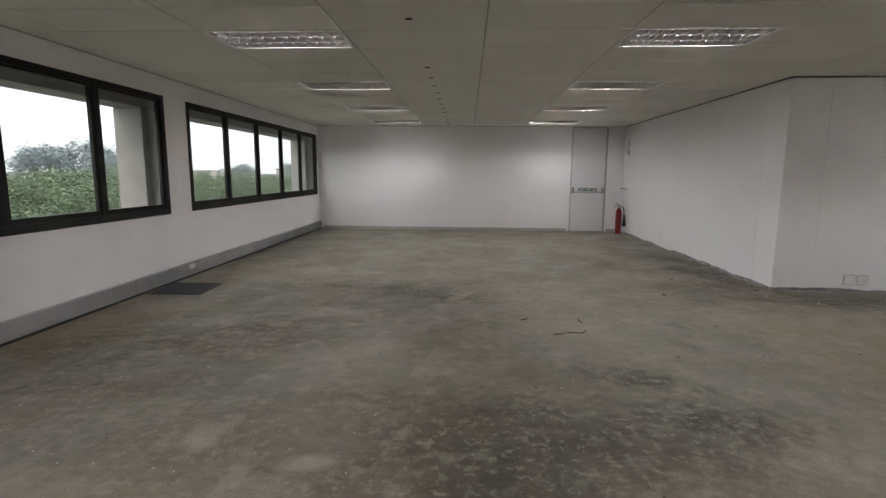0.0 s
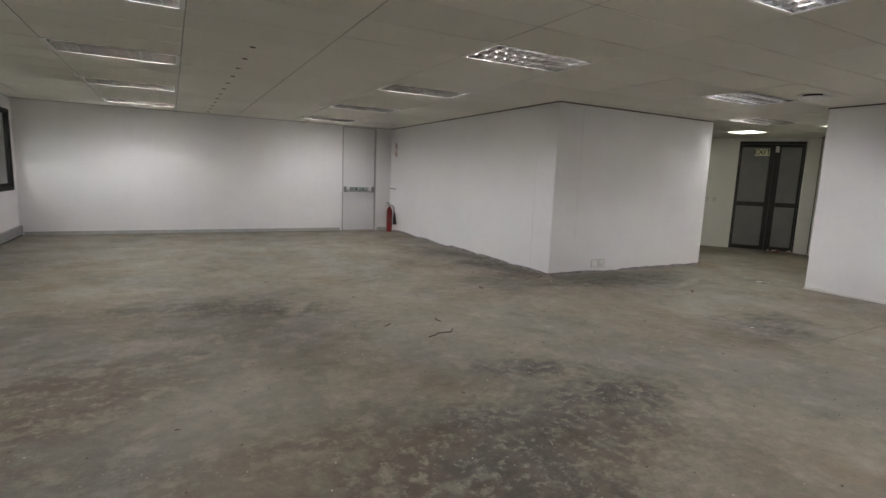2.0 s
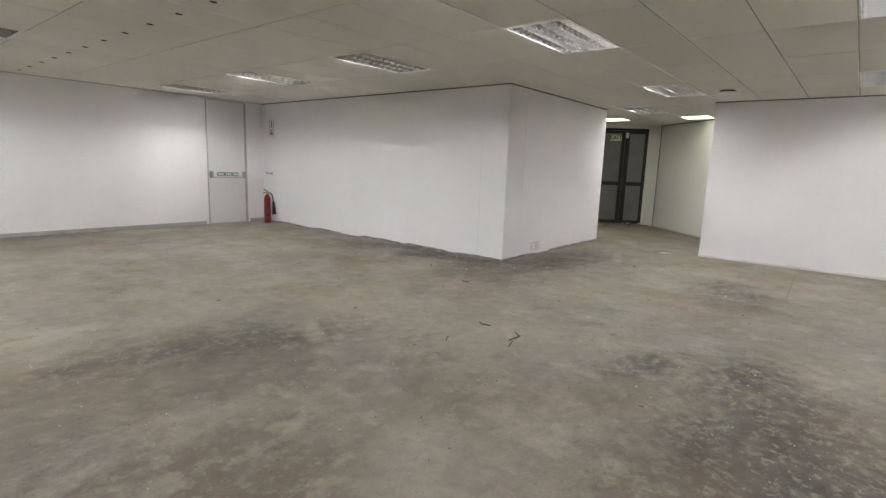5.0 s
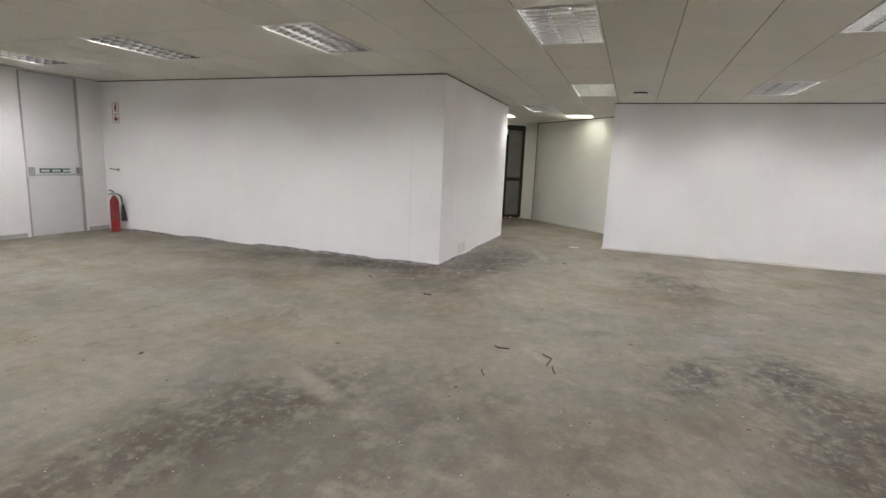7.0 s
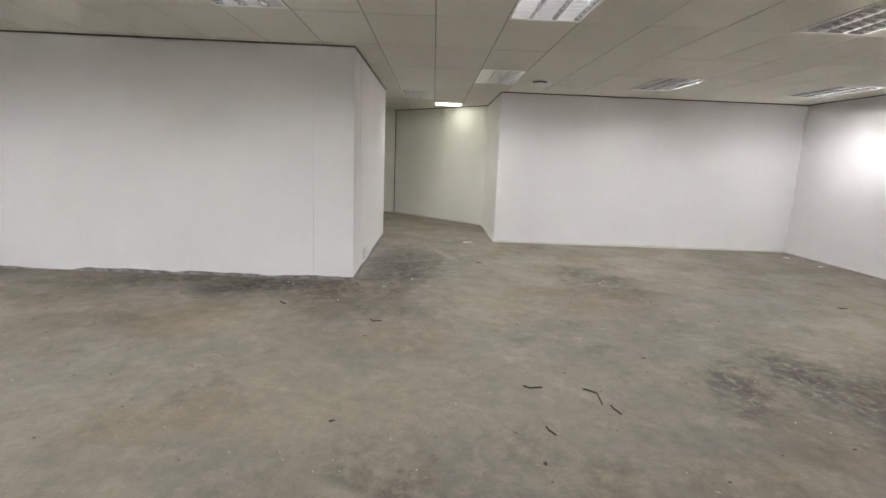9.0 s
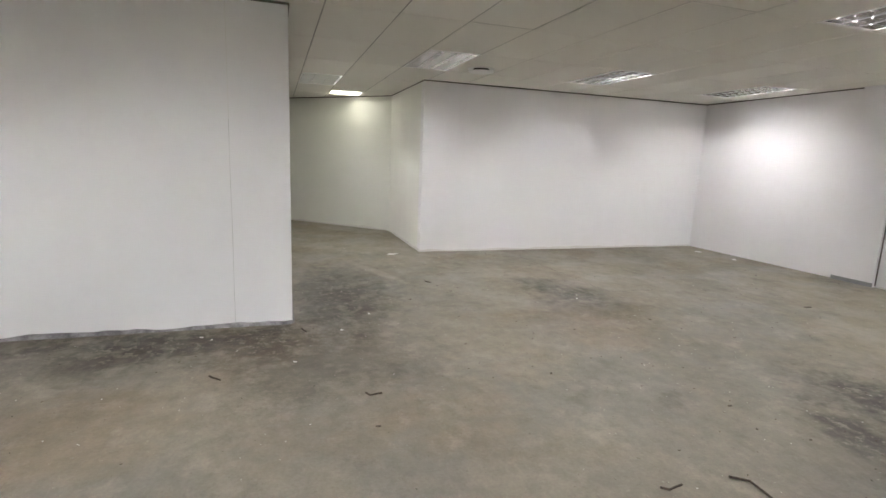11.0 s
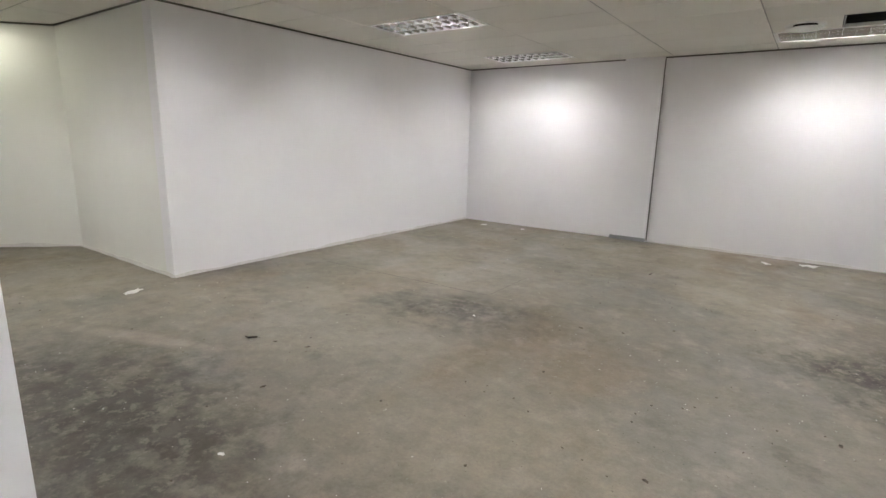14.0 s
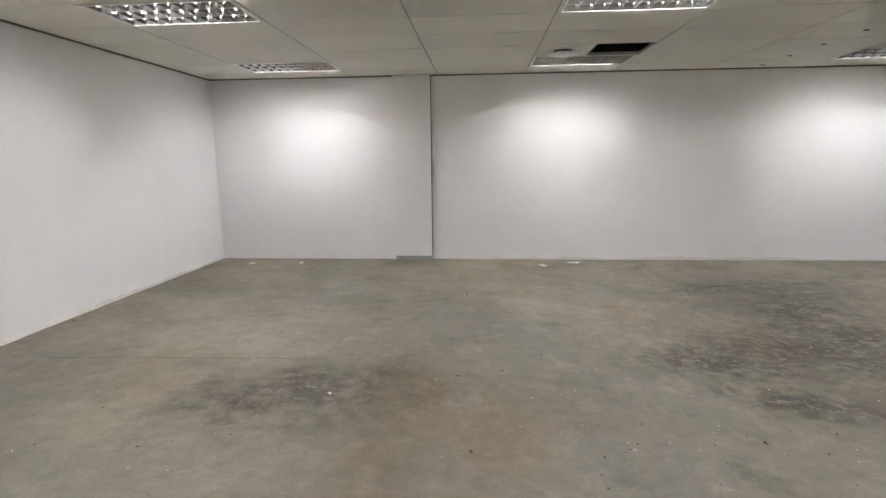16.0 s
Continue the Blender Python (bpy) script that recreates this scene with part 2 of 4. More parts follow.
def floor_material():
    m = Mat("stained_concrete_screed", 0.6)
    wob = m.noise(1.7, 7, 0.68)
    wob2 = m.noise(6.5, 6, 0.7)
    wob3 = m.noise(24, 5, 0.7)
    edge = m.math("ADD", m.math("MULTIPLY", m.math("SUBTRACT", wob, 0.5), 2.6), m.math("MULTIPLY", m.math("SUBTRACT", wob2, 0.5), 2.2))
    edge = m.math("ADD", edge, m.math("MULTIPLY", m.math("SUBTRACT", wob3, 0.5), 1.0))

    def blotches(rows):
        total = None
        for x, y, a, b, turn, s in rows:
            mp = m.t.nodes.new("ShaderNodeMapping")
            mp.vector_type = "TEXTURE"
            mp.inputs["Location"].default_value = (x, y, 0)
            mp.inputs["Rotation"].default_value = (0, 0, radians(turn))
            mp.inputs["Scale"].default_value = (a, b, 1)
            m.link(m.world, mp.inputs[0])
            ln = m.t.nodes.new("ShaderNodeVectorMath")
            ln.operation = "LENGTH"
            m.link(mp.outputs[0], ln.inputs[0])
            v = m.math("SUBTRACT", 1.45, m.math("ADD", ln.outputs["Value"], edge))
            v = m.math("MULTIPLY", m.math("MULTIPLY", v, 1.1, True), s)
            total = v if total is None else m.math("MAXIMUM", total, v)
        return total

    cloud = m.ramp(m.noise(0.45, 5, 0.55), (0.36, 0), (0.64, 1))
    mid = m.ramp(m.noise(1.6, 7, 0.62), (0.36, 0), (0.66, 1))
    grain = m.noise(55, 6, 0.7)
    dirt = blotches(DARK)
    rust = blotches(BROWN)
    soiled = m.math("MAXIMUM", dirt, rust)
    c = m.mix(cloud, (0.158, 0.150, 0.126), (0.248, 0.224, 0.176))
    c = m.mix(m.math("MULTIPLY", mid, 0.5), c, (0.262, 0.243, 0.204))
    grey_zone = m.ramp(m.noise(0.7, 6, 0.6, stretch=(1, 1, 4)), (0.49, 0), (0.58, 0.6))
    c = m.mix(grey_zone, c, (0.166, 0.164, 0.148))
    warm = m.ramp(m.noise(0.5, 6, 0.62, stretch=(1.3, 0.8, 3)), (0.52, 0), (0.62, 0.65))
    c = m.mix(warm, c, (0.198, 0.160, 0.112))
    c = m.mix(m.math("MULTIPLY", blotches(GRIME), 0.74), c, (0.084, 0.074, 0.058))
    c = m.mix(m.math("MULTIPLY", rust, 0.68), c, (0.100, 0.074, 0.048))
    spots = m.ramp(m.noise(6, 8, 0.72), (0.40, 0.30), (0.54, 1.0))
    c = m.mix(m.math("MULTIPLY", m.math("MULTIPLY", dirt, spots), 0.95), c, (0.040, 0.037, 0.030))
    c = m.mix(m.math("MULTIPLY", blotches(PALE), 0.7), c, (0.32, 0.30, 0.26))
    crumbs = m.ramp(m.noise(13, 8, 0.75), (0.53, 0), (0.60, 1))
    c = m.mix(m.math("MULTIPLY", crumbs, m.math("ADD", m.math("MULTIPLY", soiled, 0.55), 0.08)), c, (0.30, 0.28, 0.24))
    scab = m.ramp(m.noise(2.9, 8, 0.7), (0.53, 0), (0.62, 0.42))
    gate2 = m.ramp(m.noise(0.8, 4), (0.46, 0.1), (0.60, 1))
    c = m.mix(m.math("MULTIPLY", scab, gate2), c, (0.105, 0.094, 0.074))
    lift = m.ramp(m.noise(3.7, 7, 0.64, at=m.local), (0.54, 0), (0.63, 0.38))
    c = m.mix(lift, c, (0.29, 0.27, 0.23))
    fleck = m.ramp(m.noise(30, 5, 0.65), (0.645, 0), (0.68, 0.8))
    gate = m.ramp(m.noise(1.1, 5), (0.48, 0), (0.6, 1))
    c = m.mix(m.math("MULTIPLY", fleck, gate), c, (0.36, 0.345, 0.31))
    pit = m.ramp(m.noise(34, 5, 0.65), (0.30, 0.7), (0.34, 0))
    c = m.mix(pit, c, (0.05, 0.044, 0.034))
    fine_break = m.ramp(m.noise(9, 7, 0.7), (0.36, 0.84), (0.60, 1.04))
    c = m.mix(1.0, c, fine_break, "MULTIPLY")
    c = m.mix(1.0, c, (0.93, 0.905, 0.85), "MULTIPLY")
    c = m.mix(0.3, c, m.ramp(grain, (0.3, 0.3), (0.7, 0.75)), "OVERLAY")
    m.colour(c)
    m.b.inputs["Specular IOR Level"].default_value = 0.4
    m.rough(m.ramp(m.math("ADD", m.math("MULTIPLY", mid, 0.6), m.math("MULTIPLY", grain, 0.4)), (0.3, 0.50), (0.75, 0.78)))
    m.bump(m.math("ADD", m.math("MULTIPLY", grain, 0.5), m.math("MULTIPLY", m.noise(7, 6), 1.6)), 0.35, 0.004)
    return m.m


M["floor"] = floor_material()


# ---- mesh helpers ----
def box(bm, x0, y0, z0, x1, y1, z1, bevel=0.0):
    r = bmesh.ops.create_cube(bm, size=1, matrix=Matrix.Translation(((x0 + x1) / 2, (y0 + y1) / 2, (z0 + z1) / 2)) @ Matrix.Diagonal((x1 - x0, y1 - y0, z1 - z0, 1)))
    if bevel:
        edges = list({e for v in r["verts"] for e in v.link_edges})
        bmesh.ops.bevel(bm, geom=edges, offset=bevel, segments=2, affect="EDGES", profile=0.5)
    return bm


def prism(bm, pts, z0, z1):
    """An upright prism over the plan outline pts."""
    lo, hi = [bm.verts.new((x, y, z0)) for x, y in pts], [bm.verts.new((x, y, z1)) for x, y in pts]
    n = len(pts)
    bm.faces.new(lo[::-1]), bm.faces.new(hi)
    for i in range(n):
        bm.faces.new((lo[i], lo[(i + 1) % n], hi[(i + 1) % n], hi[i]))
    bmesh.ops.recalc_face_normals(bm, faces=bm.faces)
    return bm


def cyl(bm, r, p0, p1, n=16, r2=None, caps=True):
    a, b = Vector(p0), Vector(p1)
    m = Matrix.Translation((a + b) / 2) @ (b - a).to_track_quat("Z", "Y").to_matrix().to_4x4()
    bmesh.ops.create_cone(bm, cap_ends=caps, segments=n, radius1=r, radius2=r if r2 is None else r2, depth=(b - a).length, matrix=m)
    return bm


def lathe(bm, profile, n=24, at=(0, 0, 0)):
    """A solid of revolution about z; profile rows are (radius, height)."""
    rings = []
    for r, z in profile:
        rings.append([bm.verts.new((at[0] + r * math.cos(2 * math.pi * k / n), at[1] + r * math.sin(2 * math.pi * k / n), at[2] + z)) for k in range(n)])
    for a, b in zip(rings, rings[1:]):
        for k in range(n):
            bm.faces.new((a[k], a[(k + 1) % n], b[(k + 1) % n], b[k]))
    bm.faces.new(rings[0][::-1]), bm.faces.new(rings[-1])
    bmesh.ops.recalc_face_normals(bm, faces=bm.faces)
    return bm


def tube_along(bm, pts, r, n=8):
    """A round hose or twig along points."""
    pts = [Vector(p) for p in pts]
    rings = []
    for i, p in enumerate(pts):
        d = (pts[min(i + 1, len(pts) - 1)] - pts[max(i - 1, 0)]).normalized()
        q = d.to_track_quat("Z", "Y")
        rings.append([bm.verts.new(p + q @ Vector((r * math.cos(2 * math.pi * k / n), r * math.sin(2 * math.pi * k / n), 0))) for k in range(n)])
    for a, b in zip(rings, rings[1:]):
        for k in range(n):
            bm.faces.new((a[k], a[(k + 1) % n], b[(k + 1) % n], b[k]))
    bm.faces.new(rings[0][::-1]), bm.faces.new(rings[-1])
    bmesh.ops.recalc_face_normals(bm, faces=bm.faces)
    return bm


def mesh(name, bm, material, smooth=False):
    me = bpy.data.meshes.new(name)
    bm.to_mesh(me)
    bm.free()
    me.materials.append(material)
    if smooth:
        for p in me.polygons:
            p.use_smooth = True
        me.set_sharp_from_angle(angle=radians(35))
    return me


def part(name, bm, material, parent, label="", smooth=False):
    ob = new(name, mesh(name, bm, material, smooth))
    ob.parent = parent
    return tagged(ob, label)


def solid(name, bm, material, label, category, kind="", group="", smooth=False):
    return tagged(new(name, mesh(name, bm, material, smooth)), label, category, group, kind)


def empty(name, label, category, at=(0, 0, 0), kind="", group=""):
    ob = new(name)
    ob.empty_display_size = 0.1
    ob.location = at
    return tagged(ob, label, category, group, kind)


B = bmesh.new

# ---- structure ----
H = 2.60                       # ceiling height
W, N, S = -3.90, 13.06, -0.78  # inner faces of the west, north and south walls
CX, CY, CE = 3.77, 6.59, 7.33  # core: west face, south face, east end
BX, BY = 6.93, 4.57            # inner block: west face, north face
TOP = 3.2

bm = B()
box(bm, -4.1, -1.0, -0.25, 12.6, 13.3, 0)
solid("floor", bm, M["floor"], "bare stained concrete screed floor with dark patches and flecks", "floor", "structure")

# West wall with two long window openings
ZW0, ZW1 = 0.885, 2.36
WA, WB_ = (0.62, 6.47), (6.98, 12.88)
bm = B()
box(bm, -4.1, S - 0.2, 0, W, N + 0.2, ZW0)
box(bm, -4.1, S - 0.2, ZW1, W, N + 0.2, TOP)
for y0, y1 in ((S - 0.2, WA[0]), (WA[1], WB_[0]), (WB_[1], N + 0.2)):
    box(bm, -4.1, y0, ZW0, W, y1, ZW1)
solid("wall_west", bm, M["wall"], "white painted window wall with two long openings", "wall", "structure")

# North wall with the door opening
DX0, DX1, DZ = 2.48, 3.35, 2.57
bm = B()
box(bm, W, N, 0, DX0, N + 0.2, TOP)
box(bm, DX1, N, 0, CX, N + 0.2, TOP)
box(bm, DX0, N, DZ, DX1, N + 0.2, TOP)
solid("wall_north", bm, M["wall"], "white painted end wall with a fire door", "wall", "structure")

bm = B()
box(bm, W, S - 0.2, 0, 4.28, S, TOP)
box(bm, 4.28, S - 0.2, 0, BX + 0.2, S + 0.02, TOP)
solid("wall_south", bm, M["wall"], "white painted rear wall with soft roller marks", "wall", "structure")

for name, q in (("wall_core_west", (CX, CY, CX + 0.16, N + 0.2)), ("wall_core_south", (CX + 0.16, CY, CE, CY + 0.16)), ("wall_core_east", (CE - 0.16, CY + 0.16, CE, 10.0))):
    bm = B()
    box(bm, q[0], q[1], 0, q[2], q[3], TOP)
    solid(name, bm, M["wall"], "white painted boxed-in core wall, chipped along the floor", "wall", "structure")

bm = B()
box(bm, BX, S + 0.02, 0, BX + 0.16, BY, TOP)
solid("wall_block", bm, M["wall"], "smooth white painted partition wall", "wall", "structure")

bm = B()
box(bm, BX + 0.16, BY - 0.16, 0, 9.2, BY, TOP)
prism(bm, [(9.2, 4.57), (11.3, 6.72), (11.42, 6.60), (9.2, 4.33)], 0, TOP)
solid("wall_lobby", bm, M["lobby"], "cream-white lobby walls turning diagonally to the exit", "wall", "structure")

# Exit wall: runs slantwise, the door opening between E0 and E1
E0, E1 = Vector((10.60, 8.11)), Vector((11.35, 7.04))
along = (E1 - E0).normalized()
out = Vector((-along.y, along.x))
DOORH = 2.53


def plan(s, d):
    """A plan point s along the exit wall from the door's edge, d behind its face."""
    p = E0 + along * s + out * d
    return (p.x, p.y)


EW = (E1 - E0).length
bm = B()
prism(bm, [plan(-2.6, 0), plan(0, 0), plan(0, 0.2), plan(-2.6, 0.2)], 0, TOP)
prism(bm, [plan(EW, 0), plan(EW + 0.02, 0), (11.3, 6.72), (11.8, 6.8), plan(EW, 0.2)], 0, TOP)
prism(bm, [plan(0, 0), plan(EW, 0), plan(EW, 0.2), plan(0, 0.2)], DOORH, TOP)
solid("wall_exit", bm, M["lobby"], "cream-white wall round the double exit door", "wall", "structure")
bm = B()
box(bm, CE, 10.0, 0, 9.4, 10.2, TOP)
solid("wall_lobby_end", bm, M["lobby"], "plain cream-white wall closing the lobby", "wall", "structure")
# Slab coloured near black so the open void looks unlit
bm = B()
box(bm, -4.1, S - 0.2, TOP, 12.6, N + 0.3, TOP + 0.2)
solid("slab", bm, M["void"], "concrete slab above the ceiling with the void's darkness in its colour", "slab", "structure")
# Added backing behind the door; near-black colour stands for missing light
bm = B()
prism(bm, [plan(-0.3, 0.9), plan(EW + 0.6, 0.9), plan(EW + 0.6, 1.0), plan(-0.3, 1.0)], 0, TOP)
solid("wall_behind_exit", bm, M["void"], "added wall behind the exit door, its unlit look put into the colour", "wall", "structure")

# Added black liner: hides the lit white wall top behind the missing tile
bm = B()
box(bm, -3.8, S + 0.025, H + 0.04, 6.8, S + 0.045, TOP - 0.01)
solid("void_liner", bm, M["void"], "added dark liner hiding the white wall top in the ceiling void", "wall", "structure")

# Straight edges of an old screed patch in the slab
bm = B()
rj = random.Random(12)
x = 4.2
while x < 6.3:
    step = rj.uniform(0.08, 0.2)
    w = rj.uniform(0.002, 0.007)
    y = 3.04 + 0.04 * (x - 4.2)
    box(bm, x, y - w, -0.01, x + step - rj.choice((0.0, 0.0, 0.03)), y, 0.0012)
    x += step
for k in range(7):
    box(bm, 4.2, 2.35 + 0.1 * k, -0.01, 4.2 + rj.uniform(0.001, 0.004), 2.44 + 0.1 * k, 0.0012)
solid("floor_joint", bm, M["joint_dirt"], "dark dirty joint round an old screed patch", "floor joint", "structure")

# Pilaster on the rear wall
bm = B()
box(bm, 3.755, S - 0.05, 0, 4.285, S + 0.055, H + 0.1, 0.004)
pil = solid("pilaster", bm, M["wall"], "white painted pilaster with a grey skirting strip", "pilaster", "structure")
bm = B()
box(bm, 3.757, S + 0.056, 0.0, 4.283, S + 0.07, 0.055, 0.003)
part("skirting", bm, M["grey_metal"], pil, "grey skirting strip")

# Dark strips put in as the shadow line where walls meet the ceiling
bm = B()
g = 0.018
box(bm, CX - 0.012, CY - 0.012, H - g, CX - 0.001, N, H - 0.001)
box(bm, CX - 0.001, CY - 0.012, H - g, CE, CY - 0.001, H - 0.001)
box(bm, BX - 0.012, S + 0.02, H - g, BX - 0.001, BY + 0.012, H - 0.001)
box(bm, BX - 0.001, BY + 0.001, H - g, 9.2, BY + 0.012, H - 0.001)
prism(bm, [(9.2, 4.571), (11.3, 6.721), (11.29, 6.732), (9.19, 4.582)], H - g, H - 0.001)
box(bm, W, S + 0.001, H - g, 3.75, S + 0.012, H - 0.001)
# Shadow line beside the pilaster, as an upright dark strip
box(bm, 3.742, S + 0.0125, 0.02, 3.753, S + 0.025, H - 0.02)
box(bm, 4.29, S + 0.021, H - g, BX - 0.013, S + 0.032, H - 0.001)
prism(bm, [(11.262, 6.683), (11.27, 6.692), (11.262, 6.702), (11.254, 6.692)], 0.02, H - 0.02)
solid("trim", bm, M["dark_gap"], "thin dark strip put in as the shadow line under the ceiling edge", "trim", "structure")
bm = B()
box(bm, W, N - 0.012, H - 0.012, CX - 0.013, N - 0.001, H - 0.001)
box(bm, W + 0.001, S, H - 0.012, W + 0.012, N - 0.013, H - 0.001)
solid("trim_pale", bm, M["frame_grey"], "thin grey wall angle under the ceiling edge", "trim", "structure")


# Torn-off skirting line: rough strips of glue and broken plaster
def torn_strip(bm, p0, p1, side, step=0.07):
    p0, p1, side = Vector(p0), Vector(p1), Vector(side)
    n = int((p1 - p0).length / step)
    prev = None
    for i in range(n + 1):
        p = p0 + (p1 - p0) * i / n
        k = noise.noise((p.x * 1.7, p.y * 1.7, 3)) + 0.6 * noise.noise((p.x * 7, p.y * 7, 9))
        h, w = max(0.006, 0.028 + 0.03 * k), max(0.004, 0.016 + 0.014 * noise.noise((p.x * 5, p.y * 5, 1)))
        b = p + side * 0.002
        ring = [bm.verts.new((b.x, b.y, 0.001)), bm.verts.new((b.x + side.x * w, b.y + side.y * w, 0.001)), bm.verts.new((b.x + side.x * w * 0.4, b.y + side.y * w * 0.4, h)), bm.verts.new((b.x, b.y, h))]
        if prev:
            for j in range(4):
                bm.faces.new((prev[j], prev[(j + 1) % 4], ring[(j + 1) % 4], ring[j]))
        prev = ring
    bmesh.ops.recalc_face_normals(bm, faces=bm.faces)


bm = B()
torn_strip(bm, (CX, N - 0.3), (CX, CY), (-1, 0))
torn_strip(bm, (CX, CY), (CE, CY), (0, -1))
solid("baseboard_torn", bm, M["plaster_edge"], "rough grey remains of torn-off skirting along the core", "baseboard", "structure")
bm = B()
torn_strip(bm, (BX, S + 0.05), (BX, BY), (-1, 0), 0.1)
torn_strip(bm, (BX, BY), (9.2, BY), (0, 1), 0.1)
torn_strip(bm, (W, S), (3.7, S), (0, 1), 0.1)
torn_strip(bm, (9.2, 4.57), (11.28, 6.70), (-0.715, 0.699), 0.1)
strip = solid("baseboard_rough", bm, M["paper"], "rough pale plaster edge where the wall meets the floor", "baseboard", "structure")
bm = B()
box(bm, W + 0.07, N - 0.014, 0, DX0 - 0.06, N - 0.001, 0.07, 0.002)
box(bm, DX1 + 0.06, N - 0.014, 0, CX - 0.002, N - 0.001, 0.07, 0.002)
solid("baseboard", bm, M["frame_grey"], "low grey painted skirting along the end wall", "baseboard", "structure")

# Grey metal cable trunking along the window wall
trunk = empty("cable_trunking", "grey enamelled metal cable trunking along the window wall", "trunking", (W, 0, 0))
bm = B()
box(bm, 0.001, S + 0.01, 0.028, 0.052, N - 0.02, 0.195, 0.006)
part("cover", bm, M["grey_metal"], trunk)
# Shade of the gap under the cover, given as a black strip
bm = B()
box(bm, 0.001, S + 0.01, 0.0, 0.04, N - 0.02, 0.027)
part("recess", bm, M["rubber"], trunk, "black strip put in as the shadow gap under the cover")
bm = B()
box(bm, 0.053, 6.72, 0.115, 0.062, 6.86, 0.175, 0.003)
part("outlet_plate", bm, M["plastic"], trunk, "small pale outlet plate")
for k in range(6):
    bm = B()
    box(bm, 0.0525, 1.2 + 2.2 * k, 0.03, 0.0535, 1.206 + 2.2 * k, 0.19)
    part("joint", bm, M["dark_gap"], trunk)

# ---- ceiling ----
GX, GY, TX, TY = 1.25, 4.52, 1.2, 0.6
LIGHTS = [(c, r) for c in (-1.75, 1.85) for r in (0.02, 2.42, 4.82, 7.22, 9.62, 12.02)] + [(5.45, 0.02), (5.45, 2.42), (5.45, 4.82), (7.85, 6.02)]
PANELS = [(9.35, 5.42), (9.35, 7.22)]
HOLE = (1.25, 0.32, 1.86, 0.92)
DOTS = [(-0.55, GY + TY * (k + 0.5)) for k in list(range(-9, 0)) + list(range(2, 14))]


def tile_box(bm, x0, y0, x1, y1, sag=0.0):
    g2 = 0.0058
    x0, y0, x1, y1 = x0 + g2, y0 + g2, x1 - g2, y1 - g2
    if x1 - x0 < 0.02 or y1 - y0 < 0.02:
        return
    b = 0.003
    z = [H + sag * random.uniform(-1, 1) for _ in range(4)]
    outer = [bm.verts.new((x, y, H + b + 0.001 + zz - H)) for (x, y), zz in zip(((x0, y0), (x1, y0), (x1, y1), (x0, y1)), z)]
    inner = [bm.verts.new((x, y, zz)) for (x, y), zz in zip(((x0 + b, y0 + b), (x1 - b, y0 + b), (x1 - b, y1 - b), (x0 + b, y1 - b)), z)]
    upper = [bm.verts.new((v.co.x, v.co.y, H + 0.016)) for v in outer]
    bm.faces.new(inner[::-1]), bm.faces.new(upper)
    for i in range(4):
        j = (i + 1) % 4
        bm.faces.new((outer[i], inner[i], inner[j], outer[j]))
        bm.faces.new((upper[i], outer[i], outer[j], upper[j]))


rng_tiles = random.Random(5)
bm, bar = B(), B()
solids = [(CX + 0.05, CY + 0.05, CE - 0.05, 14), (BX + 0.05, -2, 9.15, BY - 0.05)]
for i in range(math.floor((W - GX) / TX), math.ceil((11.9 - GX) / TX)):
    for j in range(math.floor((S - GY) / TY), math.ceil((N - GY) / TY)):
            x0, y0 = GX + i * TX, GY + j * TY
            cx, cy = x0 + TX / 2, y0 + TY / 2
            if any(abs(cx - a) < 0.1 and abs(cy - b) < 0.1 for a, b in LIGHTS):
                continue
            a0, b0, a1, b1 = max(x0, W), max(y0, S), x0 + TX, min(y0 + TY, N)
            if any(a0 > p and b0 > q and a1 < u and b1 < v for p, q, u, v in solids):
                continue
            sag = 0.004 if rng_tiles.random() < 0.3 else 0.001
            if abs(cx - 1.85) < 0.1 and abs(cy - 0.62) < 0.1:
                tile_box(bm, HOLE[2], b0, a1, b1)
            elif any(abs(cy - q) < 0.1 and x0 < p < x0 + TX for p, q in PANELS):
                p = [p for p, q in PANELS if abs(cy - q) < 0.1][0]
                tile_box(bm, a0, b0, p - 0.3, b1), tile_box(bm, p + 0.3, b0, a1, b1)
            else:
                tile_box(bm, a0, b0, a1, b1, sag)
bmesh.ops.recalc_face_normals(bm, faces=bm.faces)
ceil = solid("ceiling", bm, M["tile"], "off-white mineral fibre tile ceiling, slightly sagging", "ceiling", "structure")
bm = B()
nx = range(math.floor((W - GX) / TX), math.ceil((11.9 - GX) / TX) + 1)
for i in nx:
    x = GX + i * TX
    box(bm, x - 0.0056, S, H + 0.004, x + 0.0056, N, H + 0.016)
for j in range(math.floor((S - GY) / TY), math.ceil((N - GY) / TY) + 1):
    y = GY + j * TY
    if S < y < N:
        for i in nx:
            box(bm, GX + i * TX + 0.006, y - 0.0056, H + 0.004, GX + (i + 1) * TX - 0.006, y + 0.0056, H + 0.016)
solid("ceiling_grid", bm, M["grid"], "grey metal bars carrying the ceiling tiles", "ceiling grid", "structure")


